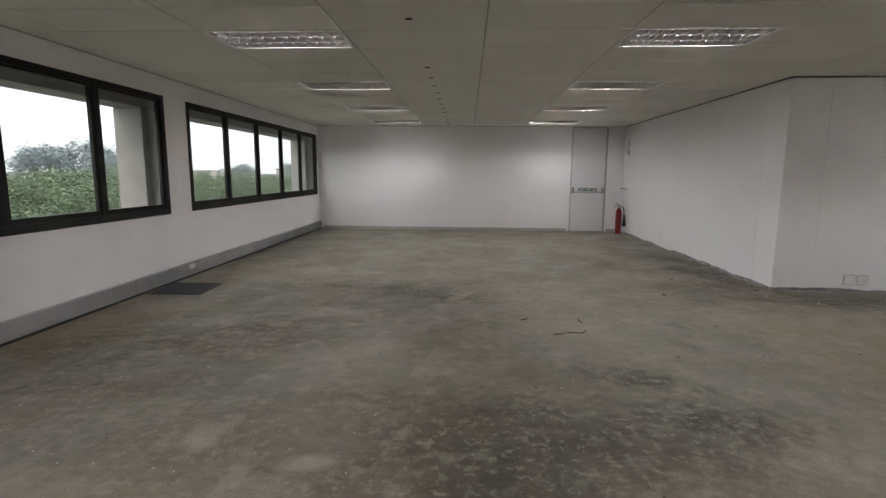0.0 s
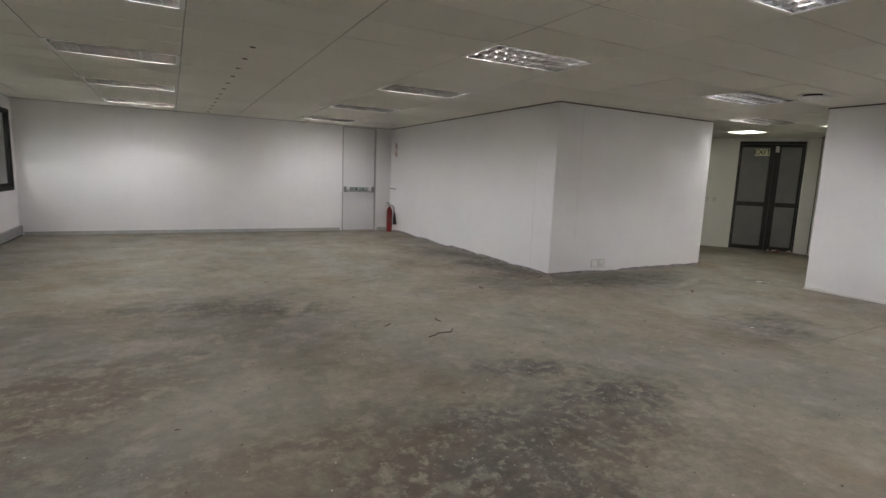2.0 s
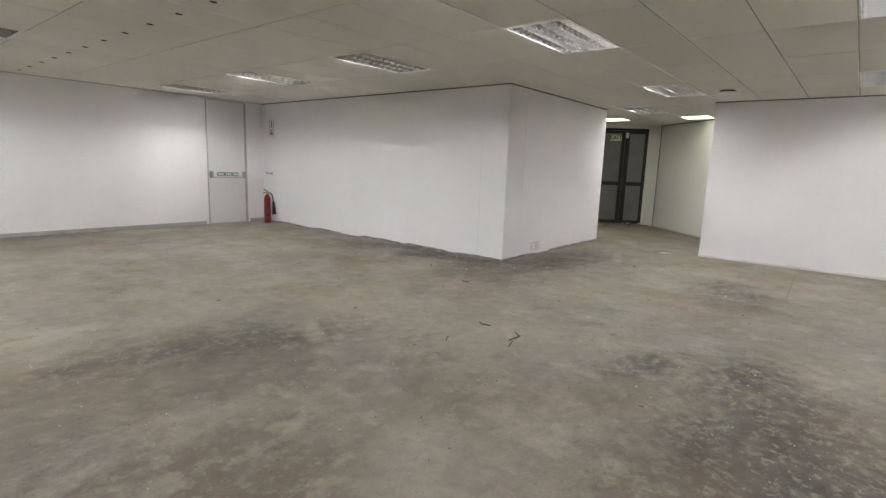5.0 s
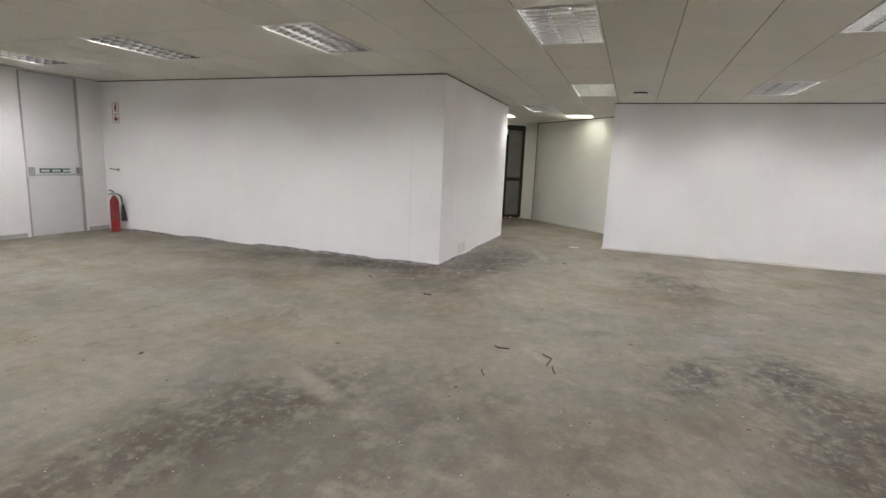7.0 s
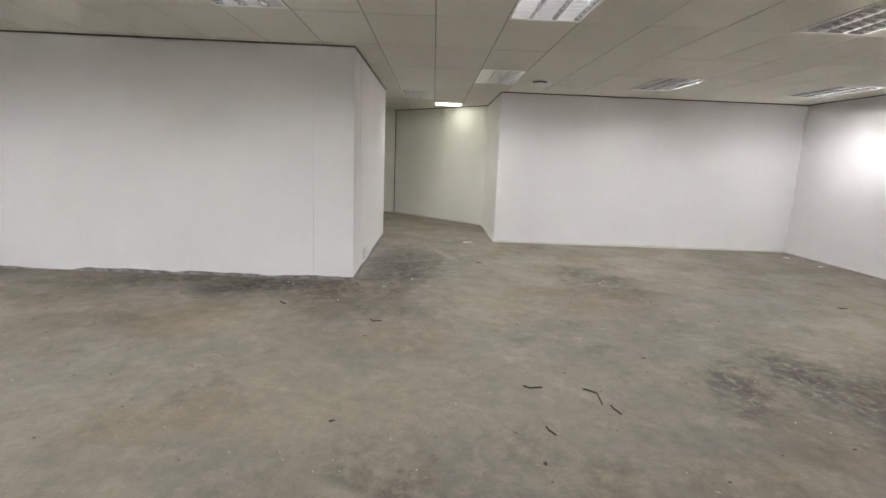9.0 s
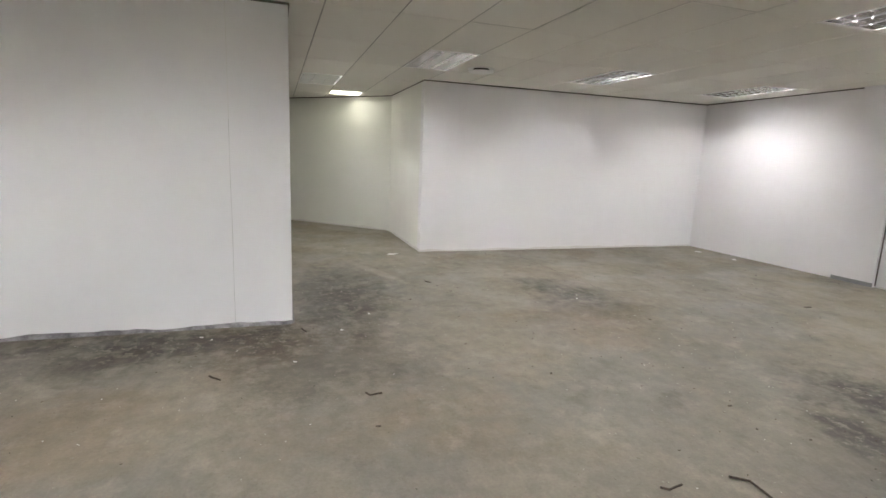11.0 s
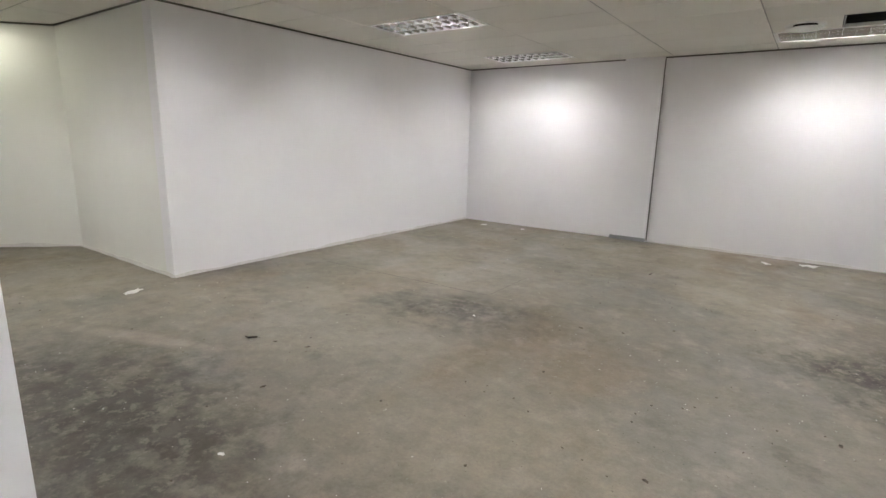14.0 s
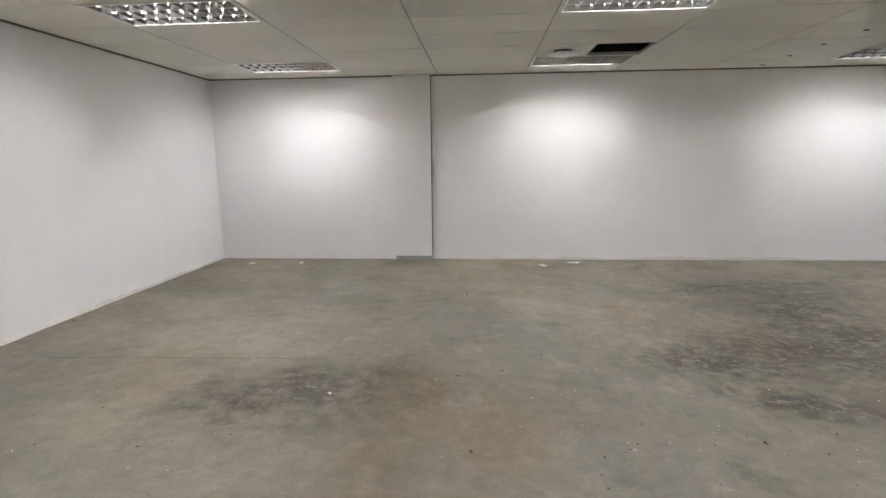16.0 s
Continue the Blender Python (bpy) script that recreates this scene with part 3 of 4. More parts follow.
# ---- recessed louvre lights ----
def ceiling_light():
    root = empty("ceiling_light", "lit recessed fluorescent light with bright aluminium louvre", "ceiling light", group="recessed louvre lights")
    a, b = 0.562, 0.282
    bm = B()
    for x0, y0, x1, y1 in ((-0.596, -0.296, 0.596, -b), (-0.596, b, 0.596, 0.296), (-0.596, -b, -a, b), (a, -b, 0.596, b)):
        box(bm, x0, y0, -0.004, x1, y1, 0.0)
    part("frame", bm, M["white_metal"], root)
    bm = B()
    box(bm, -a, -b, 0.126, a, b, 0.13)
    box(bm, -a - 0.006, -b, 0.001, -a, b, 0.13)
    box(bm, a, -b, 0.001, a + 0.006, b, 0.13)
    box(bm, -a - 0.006, -b - 0.006, 0.001, a + 0.006, -b, 0.13)
    box(bm, -a - 0.006, b, 0.001, a + 0.006, b + 0.006, 0.13)
    part("housing", bm, M["white_metal"], root)
    # Added black skin, so the pale housing stays dark in the ceiling opening
    bm = B()
    box(bm, -a - 0.012, -b - 0.010, 0.1305, a + 0.012, b + 0.010, 0.134)
    for y in (-b - 0.010, b + 0.007):
        box(bm, -a - 0.012, y, 0.003, a + 0.012, y + 0.003, 0.13)
    part("dark_cover", bm, M["void"], root, "added black skin hiding the pale housing in the ceiling void")
    for k in (-1, 0, 1):
        bm = B()
        cyl(bm, 0.013, (-a + 0.02, k * 0.19, 0.086), (a - 0.02, k * 0.19, 0.086), 8)
        part("tube", bm, M["tube"], root, "glowing white fluorescent tube")
    # lengthwise reflectors: wedges, broad above and thin below
    prof = [(0.0, 0.0), (0.004, 0.010), (0.011, 0.023), (0.023, 0.038), (0.038, 0.050)]
    for y in (-b, -0.095, 0.095, b):
        bm = B()
        left = [(-w if y > -b + 0.01 else 0, z) for w, z in prof]
        right = [(w if y < b - 0.01 else 0, z) for w, z in prof]
        ring = [(y + w + 0.0012, z) for w, z in right] + [(y + w - 0.0012, z) for w, z in reversed(left)]
        ends = [[bm.verts.new((x, q, z)) for q, z in ring] for x in (-a, a)]
        n = len(ring)
        for i in range(n):
            bm.faces.new((ends[0][i], ends[0][(i + 1) % n], ends[1][(i + 1) % n], ends[1][i]))
        bm.faces.new(ends[0][::-1]), bm.faces.new(ends[1])
        bmesh.ops.recalc_face_normals(bm, faces=bm.faces)
        part("reflector", bm, M["satin"], root, smooth=True)
    bm = B()
    prof2 = [(0.0007, 0.0), (0.0012, 0.010), (0.0028, 0.021), (0.0050, 0.031)]
    ring = [(w, z) for w, z in prof2] + [(-w, z) for w, z in reversed(prof2)]
    for y0, y1 in ((-b + 0.003, -0.098), (-0.092, 0.092), (0.098, b - 0.003)):
        ends = [[bm.verts.new((q, y, z)) for q, z in ring] for y in (y0, y1)]
        n = len(ring)
        for i in range(n):
            bm.faces.new((ends[0][i], ends[0][(i + 1) % n], ends[1][(i + 1) % n], ends[1][i]))
        bm.faces.new(ends[0][::-1]), bm.faces.new(ends[1])
    bmesh.ops.recalc_face_normals(bm, faces=bm.faces)
    blade = mesh("blade", bm, M["louvre"], True)
    for k in range(11):
        ob = new("blade", blade)
        ob.parent, ob.location = root, ((k - 5) * 0.1115, 0, 0.0)
    return root


first = ceiling_light()
first.location = (LIGHTS[0][0], LIGHTS[0][1], H)
for x, y in LIGHTS[1:]:
    copy_thing(first, pose(x, y, H))


def panel_light(x, y):
    root = empty("panel_light", "lit square ceiling light with an opal diffuser", "ceiling light", (x, y, H), group="square lobby lights")
    bm = B()
    for x0, y0, x1, y1 in ((-0.296, -0.296, 0.296, -0.27), (-0.296, 0.27, 0.296, 0.296), (-0.296, -0.27, -0.27, 0.27), (0.27, -0.27, 0.296, 0.27)):
        box(bm, x0, y0, -0.006, x1, y1, 0.03)
    part("frame", bm, M["white_metal"], root)
    bm = B()
    box(bm, -0.27, -0.27, 0.0, 0.27, 0.27, 0.012)
    part("diffuser", bm, M["diffuser"], root, "glowing opal diffuser")


for p in PANELS:
    panel_light(*p)


def air_diffuser(x, y):
    root = empty("air_diffuser", "round white ceiling air diffuser with a dark gap", "air vent", (x, y, H), group="round ceiling diffusers")
    bm = B()
    lathe(bm, [(0.17, 0.0), (0.175, -0.006), (0.165, -0.012), (0.12, -0.006), (0.118, 0.0)], 36)
    part("collar", bm, M["white_metal"], root, smooth=True)
    bm = B()
    lathe(bm, [(0.10, 0.0), (0.10, -0.03), (0.095, -0.031)], 28)
    part("neck", bm, M["void"], root, "dark neck")
    bm = B()
    lathe(bm, [(0.08, -0.03), (0.158, -0.032), (0.165, -0.037), (0.155, -0.044), (0.05, -0.05)], 36)
    part("disc", bm, M["white_metal"], root, smooth=True)


air_diffuser(5.68, 4.18)
air_diffuser(2.16, 0.62)

# Open half tile with a duct and wires in the void above
bm = B()
x0, y0, x1, y1 = HOLE
t = 0.012
for q in ((x0, y0, x0 + t, y1), (x1 - t, y0, x1, y1), (x0 + t, y0, x1 - t, y0 + t), (x0 + t, y1 - t, x1 - t, y1)):
    box(bm, q[0], q[1], H + 0.001, q[2], q[3], H + 0.03)
rim = solid("ceiling_opening", bm, M["frame_grey"], "metal edge of the opening where a tile is missing", "opening", "structure")
duct = empty("cable_bundle", "loose pale cables in the ceiling void over the missing tile", "cable", (1.5, 0.7, H))
for k in range(3):
    bm = B()
    tube_along(bm, [(-0.5, 0.02 * k, 0.16), (-0.15, 0.05 - 0.03 * k, 0.10), (0.05, -0.02 + 0.04 * k, 0.055 + 0.01 * k), (0.3, 0.06 * k - 0.05, 0.13), (0.8, 0.1, 0.2)], 0.007, 6)
    part("cable", bm, M["plastic"], duct, smooth=True)

# Black discs put in for small oval hook holes along one row of tiles
for x, y in DOTS:
    bm = B()
    lathe(bm, [(0.012, 0.002), (0.03, 0.0), (0.032, -0.003), (0.024, -0.006)], 16)
    for v in bm.verts:
        v.co.y *= 0.7
    ob = solid("ceiling_hole_disc", bm, M["void"], "small black disc put in as the dark hole of a ceiling tile", "ceiling plug", group="plugs along one tile row", smooth=True)
    ob.location = (x, y, H)
    break
plug = ob
for x, y in DOTS[1:]:
    copy_thing(plug, pose(x, y, H))


# ---- windows ----
def strip_window(name, y0, y1, n):
    root = empty(name, "black aluminium strip window with clear panes", "window", (W, y0, ZW0), "structure")
    h, L = ZW1 - ZW0, y1 - y0
    xo, xi = -0.062, 0.010
    bm = B()
    box(bm, xo, 0, 0, xi, L, 0.076, 0.004)
    box(bm, xo, 0, h - 0.06, xi, L, h, 0.004)
    box(bm, xo, 0, 0.076, xi, 0.075, h - 0.061, 0.004)
    box(bm, xo, L - 0.075, 0.076, xi, L, h - 0.061, 0.004)
    part("window_frame", bm, M["black_alu"], root)
    p = L / n
    for k in range(1, n):
        bm = B()
        box(bm, xo, k * p - 0.036, 0.077, xi - 0.006, k * p + 0.036, h - 0.062, 0.004)
        part("mullion", bm, M["black_alu"], root)
    for k in range(n):
        a, b = k * p + (0.076 if k == 0 else 0.037), (k + 1) * p - (0.076 if k == n - 1 else 0.037)
        bm = B()
        s = 0.034
        for q in ((a, 0.077, b, 0.077 + s + 0.02), (a, h - 0.061 - s * 0.7, b, h - 0.061), (a, 0.078 + s + 0.02, a + s, h - 0.063 - s * 0.7), (b - s, 0.078 + s + 0.02, b, h - 0.063 - s * 0.7)):
            box(bm, -0.050, q[0], q[1], -0.012, q[2], q[3], 0.003)
        sash = part("sash", bm, M["black_alu"], root)
        bm = B()
        box(bm, -0.036, a + s + 0.001, 0.078 + s + 0.021, -0.030, b - s - 0.001, h - 0.064 - s * 0.7)
        pane = part("pane", bm, M["glass"], sash, "clear glass pane")
        pane.visible_shadow = False


strip_window("window_1", WA[0], WA[1], 5)
strip_window("window_2", WB_[0], WB_[1], 5)

# ---- outside ----
bm = B()
box(bm, -4.46, -3, 2.20, -4.101, 15, 3.4, 0.01)
for y0, y1 in ((0.0, 0.5), (6.33, 6.95), (12.62, 13.2)):
    box(bm, -4.46, y0, -7, -4.101, y1, 2.199, 0.01)
box(bm, -4.3, -3, -7, -4.101, 15, 0.6)
for y0, y1 in (WA, WB_):
    box(bm, -4.1005, y1 - 0.012, ZW0 + 0.001, W - 0.066, y1 - 0.001, ZW1 - 0.001)
    box(bm, -4.1005, y0 + 0.001, ZW1 - 0.012, W - 0.066, y1 - 0.0125, ZW1 - 0.001)
solid("facade", bm, M["concrete"], "weathered grey concrete fins and overhang outside the windows", "facade", "structure")
bm = B()
bmesh.ops.create_grid(bm, x_segments=2, y_segments=2, size=2500, matrix=Matrix.Translation((0, 0, -7)))
solid("ground", bm, M["grass"], "rough green ground far below the windows", "ground", "structure")


def tree_mesh(seed, far):
    r = random.Random(seed)
    verts, faces = [], []
    clumps = []
    for _ in range(26):
        a, u = r.uniform(0, 6.283), r.uniform(-0.35, 1)
        rad = math.sqrt(max(0, 1 - u * u)) * r.uniform(0.55, 1.0)
        clumps.append((rad * math.cos(a) * 3.6, rad * math.sin(a) * 3.6, 6.2 + u * 2.2 * r.uniform(0.7, 1.05), r.uniform(0.8, 1.5)))
    for cx, cy, cz, cr in clumps:
        for _ in range(380 if not far else 150):
            d = Vector((r.gauss(0, 1), r.gauss(0, 1), r.gauss(0, 0.8))).normalized() * cr * r.uniform(0.6, 1.05)
            p = Vector((cx, cy, cz)) + d
            n = (d.normalized() + Vector((r.uniform(-1, 1), r.uniform(-1, 1), r.uniform(-0.5, 1)))).normalized()
            q = n.to_track_quat("Z", "Y")
            s = r.uniform(0.05, 0.125) * (1.6 if far else 1)
            k = len(verts)
            for ux, uy in ((-1, 0), (0, -0.5), (1, 0), (0, 0.5)):
                verts.append(p + q @ Vector((ux * s, uy * s, 0.12 * s * (ux * ux))))
            faces.append((k, k + 1, k + 2, k + 3))
    me = bpy.data.meshes.new("crown")
    me.from_pydata(verts, [], faces)
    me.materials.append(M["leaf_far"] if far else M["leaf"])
    return me, clumps


def tree(seed, far=False):
    me, clumps = tree_mesh(seed, far)
    root = empty("tree", "far tree with haze put into its pale blue-green leaf colour" if far else "dense green leafy tree outside the windows", "tree", group="far trees" if far else "trees outside")
    crown = new("crown", me)
    crown.parent = root
    bm = B()
    cyl(bm, 0.32, (0, 0, 0), (0.1, 0.05, 3.2), 9, 0.2)
    for cx, cy, cz, _ in clumps[:9]:
        cyl(bm, 0.12, (0.1, 0.05, 3.0), (cx * 0.8, cy * 0.8, cz * 0.95), 6, 0.03)
    part("trunk", bm, M["bark"], root, smooth=True)
    return root


protos = [tree(11), tree(12), tree(13)]
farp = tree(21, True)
rt = random.Random(3)
spots = []
for y in range(12, 96, 6):
    for x in (-20, -26, -33, -42, -54):
        if y > 2.2 * -x + 30 or y < 0.55 * -x - 2:
            continue
        spots.append((x + rt.uniform(-2, 2), y + rt.uniform(-2.5, 2.5), rt.uniform(0.72, 0.93) + 0.0024 * (-x - 20)))
for k, (x, y, s) in enumerate(spots):
    p = protos[k % 3]
    m4 = pose(x, y, -7, 0, 0, rt.uniform(0, 360)) @ Matrix.Diagonal((s, s, s, 1))
    if k < 3:
        p.matrix_world = m4
    else:
        q = copy_thing(p, pose(x, y, -7, 0, 0, rt.uniform(0, 360)))
        q.scale = (s, s, s)
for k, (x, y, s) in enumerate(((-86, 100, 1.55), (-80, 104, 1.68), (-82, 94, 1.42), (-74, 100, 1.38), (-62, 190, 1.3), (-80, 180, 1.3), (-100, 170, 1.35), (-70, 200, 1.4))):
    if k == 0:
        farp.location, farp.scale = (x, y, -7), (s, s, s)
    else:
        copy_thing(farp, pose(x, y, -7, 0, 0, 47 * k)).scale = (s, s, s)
rb = random.Random(8)
for k in range(5):
    x, y, w, h = -150 - 30 * k, 420 + 25 * k - 60 * (k % 2), rb.uniform(14, 26), rb.uniform(8.5, 11)
    far_house = empty("far_building", "pale low building on the hazy skyline", "building", (x, y, -7), group="skyline buildings")
    bm = B()
    box(bm, -w / 2, -5, 0, w / 2, 5, h)
    part("wall", bm, M["concrete"], far_house)
    bm = B()
    box(bm, -w / 2 - 0.5, -5.5, h, w / 2 + 0.5, 5.5, h + 0.8)
    part("roof", bm, M["frame_grey"], far_house)

# ---- fire door ----
door = empty("door_1", "closed full-height grey-white fire door with a push bar", "door", (DX0, N, 0), "structure")
dw = DX1 - DX0
bm = B()
box(bm, 0.0, -0.012, 0, 0.024, 0.12, DZ, 0.003)
box(bm, dw - 0.03, -0.012, 0, dw + 0.012, 0.12, DZ, 0.003)
box(bm, 0.025, -0.01, DZ - 0.012, dw - 0.031, 0.12, DZ + 0.006, 0.003)
part("door_frame", bm, M["frame_grey"], door, "grey steel frame")
bm = B()
box(bm, 0.026, 0.0, 0.012, dw - 0.033, 0.045, DZ - 0.014, 0.003)
leaf = part("door_leaf", bm, M["door"], door)
bm = B()
box(bm, 0.034, -0.004, 0.004, dw - 0.04, 0.0, 0.011)
part("threshold", bm, M["steel"], door)
bm = B()
cyl(bm, 0.014, (0.07, -0.075, 0.985), (dw - 0.07, -0.075, 0.985), 14)
bar_ = part("push_bar", bm, M["steel"], leaf, "steel panic push bar", True)
for x in (0.06, dw - 0.075):
    bm = B()
    box(bm, x - 0.025, -0.095, 0.965, x + 0.025, -0.002, 1.105, 0.008)
    part("bar_housing", bm, M["grey_metal"], leaf, "grey latch housing")
bm = B()
box(bm, 0.20, -0.007, 1.012, dw - 0.19, -0.001, 1.085, 0.001)
part("bar_sign", bm, M["sign_green"], leaf, "green strip sign above the push bar")
bm = B()
for k in range(11):
    if k in (3, 7):
        continue
    box(bm, 0.225 + k * 0.042, -0.0085, 1.032, 0.257 + k * 0.042, -0.0072, 1.064)
part("sign_letters", bm, M["sign_white"], leaf, "pale worn lettering")

# ---- fire corner ----
ext = empty("fire_extinguisher", "red gas fire extinguisher with black horn standing on the floor", "fire extinguisher", (3.60, 12.66, 0))
bm = B()
lathe(bm, [(0.066, 0), (0.071, 0.006), (0.071, 0.50), (0.066, 0.545), (0.052, 0.582), (0.034, 0.605), (0.03, 0.63)], 28)
part("cylinder", bm, M["red"], ext, smooth=True)
bm = B()
lathe(bm, [(0.02, 0.63), (0.026, 0.64), (0.026, 0.675), (0.018, 0.69)], 16)
cyl(bm, 0.014, (0, 0, 0.662), (0.06, -0.02, 0.662), 10)
part("valve", bm, M["steel"], ext, "metal valve", True)
bm = B()
tube_along(bm, [(0.015, 0, 0.69), (-0.03, 0.0, 0.715), (-0.085, 0.005, 0.735)], 0.009, 8)
tube_along(bm, [(0.0, 0, 0.675), (-0.05, 0.0, 0.67), (-0.095, 0.005, 0.655)], 0.007, 8)
part("handle", bm, M["rubber"], ext, "black squeeze handle", True)
bm = B()
tube_along(bm, [(0.04, -0.015, 0.662), (0.075, -0.03, 0.65), (0.10, -0.045, 0.60), (0.108, -0.055, 0.50), (0.108, -0.06, 0.42)], 0.011, 10)
part("hose", bm, M["rubber"], ext, "black hose", True)
bm = B()
cyl(bm, 0.022, (0.108, -0.06, 0.47), (0.115, -0.075, 0.185), 20, 0.05)
part("horn", bm, M["rubber"], ext, "black discharge horn", True)
bm = B()
lathe(bm, [(0.0722, 0.20), (0.0722, 0.36)], 28)
part("band", bm, M["sign_red"], ext, "darker red label band", True)
for dz, kind_ in ((0.19, "bottle"), (0.0, "arrow")):
    sign = empty("fire_sign", "red and white fire extinguisher symbol sign" if kind_ == "bottle" else "red and white down arrow sign", "sign", (CX, 12.70, 1.885 + dz), group="signs over the extinguisher")
    bm = B()
    box(bm, -0.006, -0.085, 0, -0.001, 0.085, 0.172, 0.001)
    part("plate", bm, M["sign_white"], sign)
    bm = B()
    for q in ((-0.08, 0.005, 0.08, 0.012), (-0.08, 0.16, 0.08, 0.167), (-0.08, 0.0125, -0.073, 0.1595), (0.073, 0.0125, 0.08, 0.1595)):
        box(bm, -0.0078, q[0], q[1], -0.0064, q[2], q[3])
    part("border", bm, M["sign_red"], sign, "thin red border")
    bm = B()
    if kind_ == "bottle":
        box(bm, -0.0078, -0.022, 0.025, -0.0064, 0.022, 0.115)
        box(bm, -0.0078, -0.012, 0.1152, -0.0064, 0.012, 0.145)
    else:
        for s in (-1, 1):
            v = [bm.verts.new((-0.0072, s * y, z)) for y, z in ((0, 0.022), (0.062, 0.085), (0.04, 0.10), (0.016, 0.075), (0.016, 0.145), (0, 0.145))]
            bm.faces.new(v if s < 0 else v[::-1])
    part("symbol", bm, M["sign_red"], sign, "dark red symbol")
hook = empty("wall_bracket", "small empty metal extinguisher bracket screwed to the wall", "bracket", (CX, 12.72, 1.08))
bm = B()
box(bm, -0.006, -0.03, -0.03, -0.001, 0.03, 0.03, 0.001)
part("plate", bm, M["steel"], hook)
bm = B()
tube_along(bm, [(-0.005, 0, 0), (-0.06, 0.01, 0.002), (-0.10, 0.03, 0.012), (-0.12, 0.06, 0.02)], 0.007, 8)
part("hook", bm, M["rubber"], hook, "dark hook arm", True)


# ---- socket plates on the core ----
def wall_socket(x, z, holes):
    root = empty("wall_socket", "white plastic double socket plate low on the wall" if holes else "blank white plastic cover plate low on the wall", "socket", (x, CY, z))
    bm = B()
    box(bm, -0.07, -0.012, 0, 0.07, -0.001, 0.135, 0.003)
    part("plate", bm, M["plastic"], root)
    bm = B()
    box(bm, -0.055, -0.0155, 0.015, 0.055, -0.0122, 0.12, 0.001)
    part("insert", bm, M["white_metal"], root)
    if holes:
        for dx, dz in ((-0.02, 0.05), (0.02, 0.05), (0, 0.085)):
            bm = B()
            cyl(bm, 0.006, (dx, -0.0158, dz), (dx, -0.0165, dz), 10)
            part("pin_hole", bm, M["ink"], root, "dark pin hole")


wall_socket(4.70, 0.075, False)
wall_socket(4.86, 0.075, True)
for dx in (0.0, 0.16, 0.3):
    sw = empty("light_switch", "small white switch plate on the lobby wall", "switch", (0, 0, 0), group="switches by the exit")
    bm = B()
    a, b = -0.45 - dx, -0.37 - dx
    prism(bm, [plan(a, -0.001), plan(b, -0.001), plan(b, -0.011), plan(a, -0.011)], 1.1, 1.2)
    part("plate", bm, M["plastic"], sw)
    bm = B()
    prism(bm, [plan(a + 0.025, -0.0112), plan(b - 0.025, -0.0112), plan(b - 0.025, -0.015), plan(a + 0.025, -0.015)], 1.13, 1.17)
    part("rocker", bm, M["white_metal"], sw)

# Board seams in the core walls
bm = B()
random.seed(4)
for k in range(17):
    z = 0.03 + k * 0.098
    o = 0.004 * noise.noise((0, 1, z * 2))
    box(bm, CX - 0.0022, 7.045 + o, z, CX - 0.0005, 7.048 + o + 0.002 * random.random(), z + 0.0985)
for k in range(20):
    z = 0.53 + k * 0.1
    o = 0.003 * noise.noise((4, 1, z * 2))
    box(bm, 4.25 + o, CY - 0.002, z, 4.253 + o, CY - 0.0005, z + 0.1)
solid("wall_seam", bm, M["seam"], "hairline open board joint in the painted wall", "seam", "structure")

bm = B()
for k in range(9):
    z = 1.70 + k * 0.098
    o = 0.004 * noise.noise((0, 1, z * 2))
    box(bm, CX - 0.0015, 7.045 + o, z, CX - 0.0005, 7.048 + o, z + 0.0985)
solid("wall_seam_filled", bm, M["sign_white"], "filled hairline board joint in the painted wall", "seam", "structure")

# ---- exit door ----
ex = empty("door_2", "closed double exit door, dark bronze frame with frosted panels", "door", (E0.x, E0.y, 0), "structure")
ex.rotation_euler = (0, 0, math.atan2(along.y, along.x))


def exbox(bm, s0, d0, z0, s1, d1, z1, bevel=0.003):
    return box(bm, s0, d0, z0, s1, d1, z1, bevel)


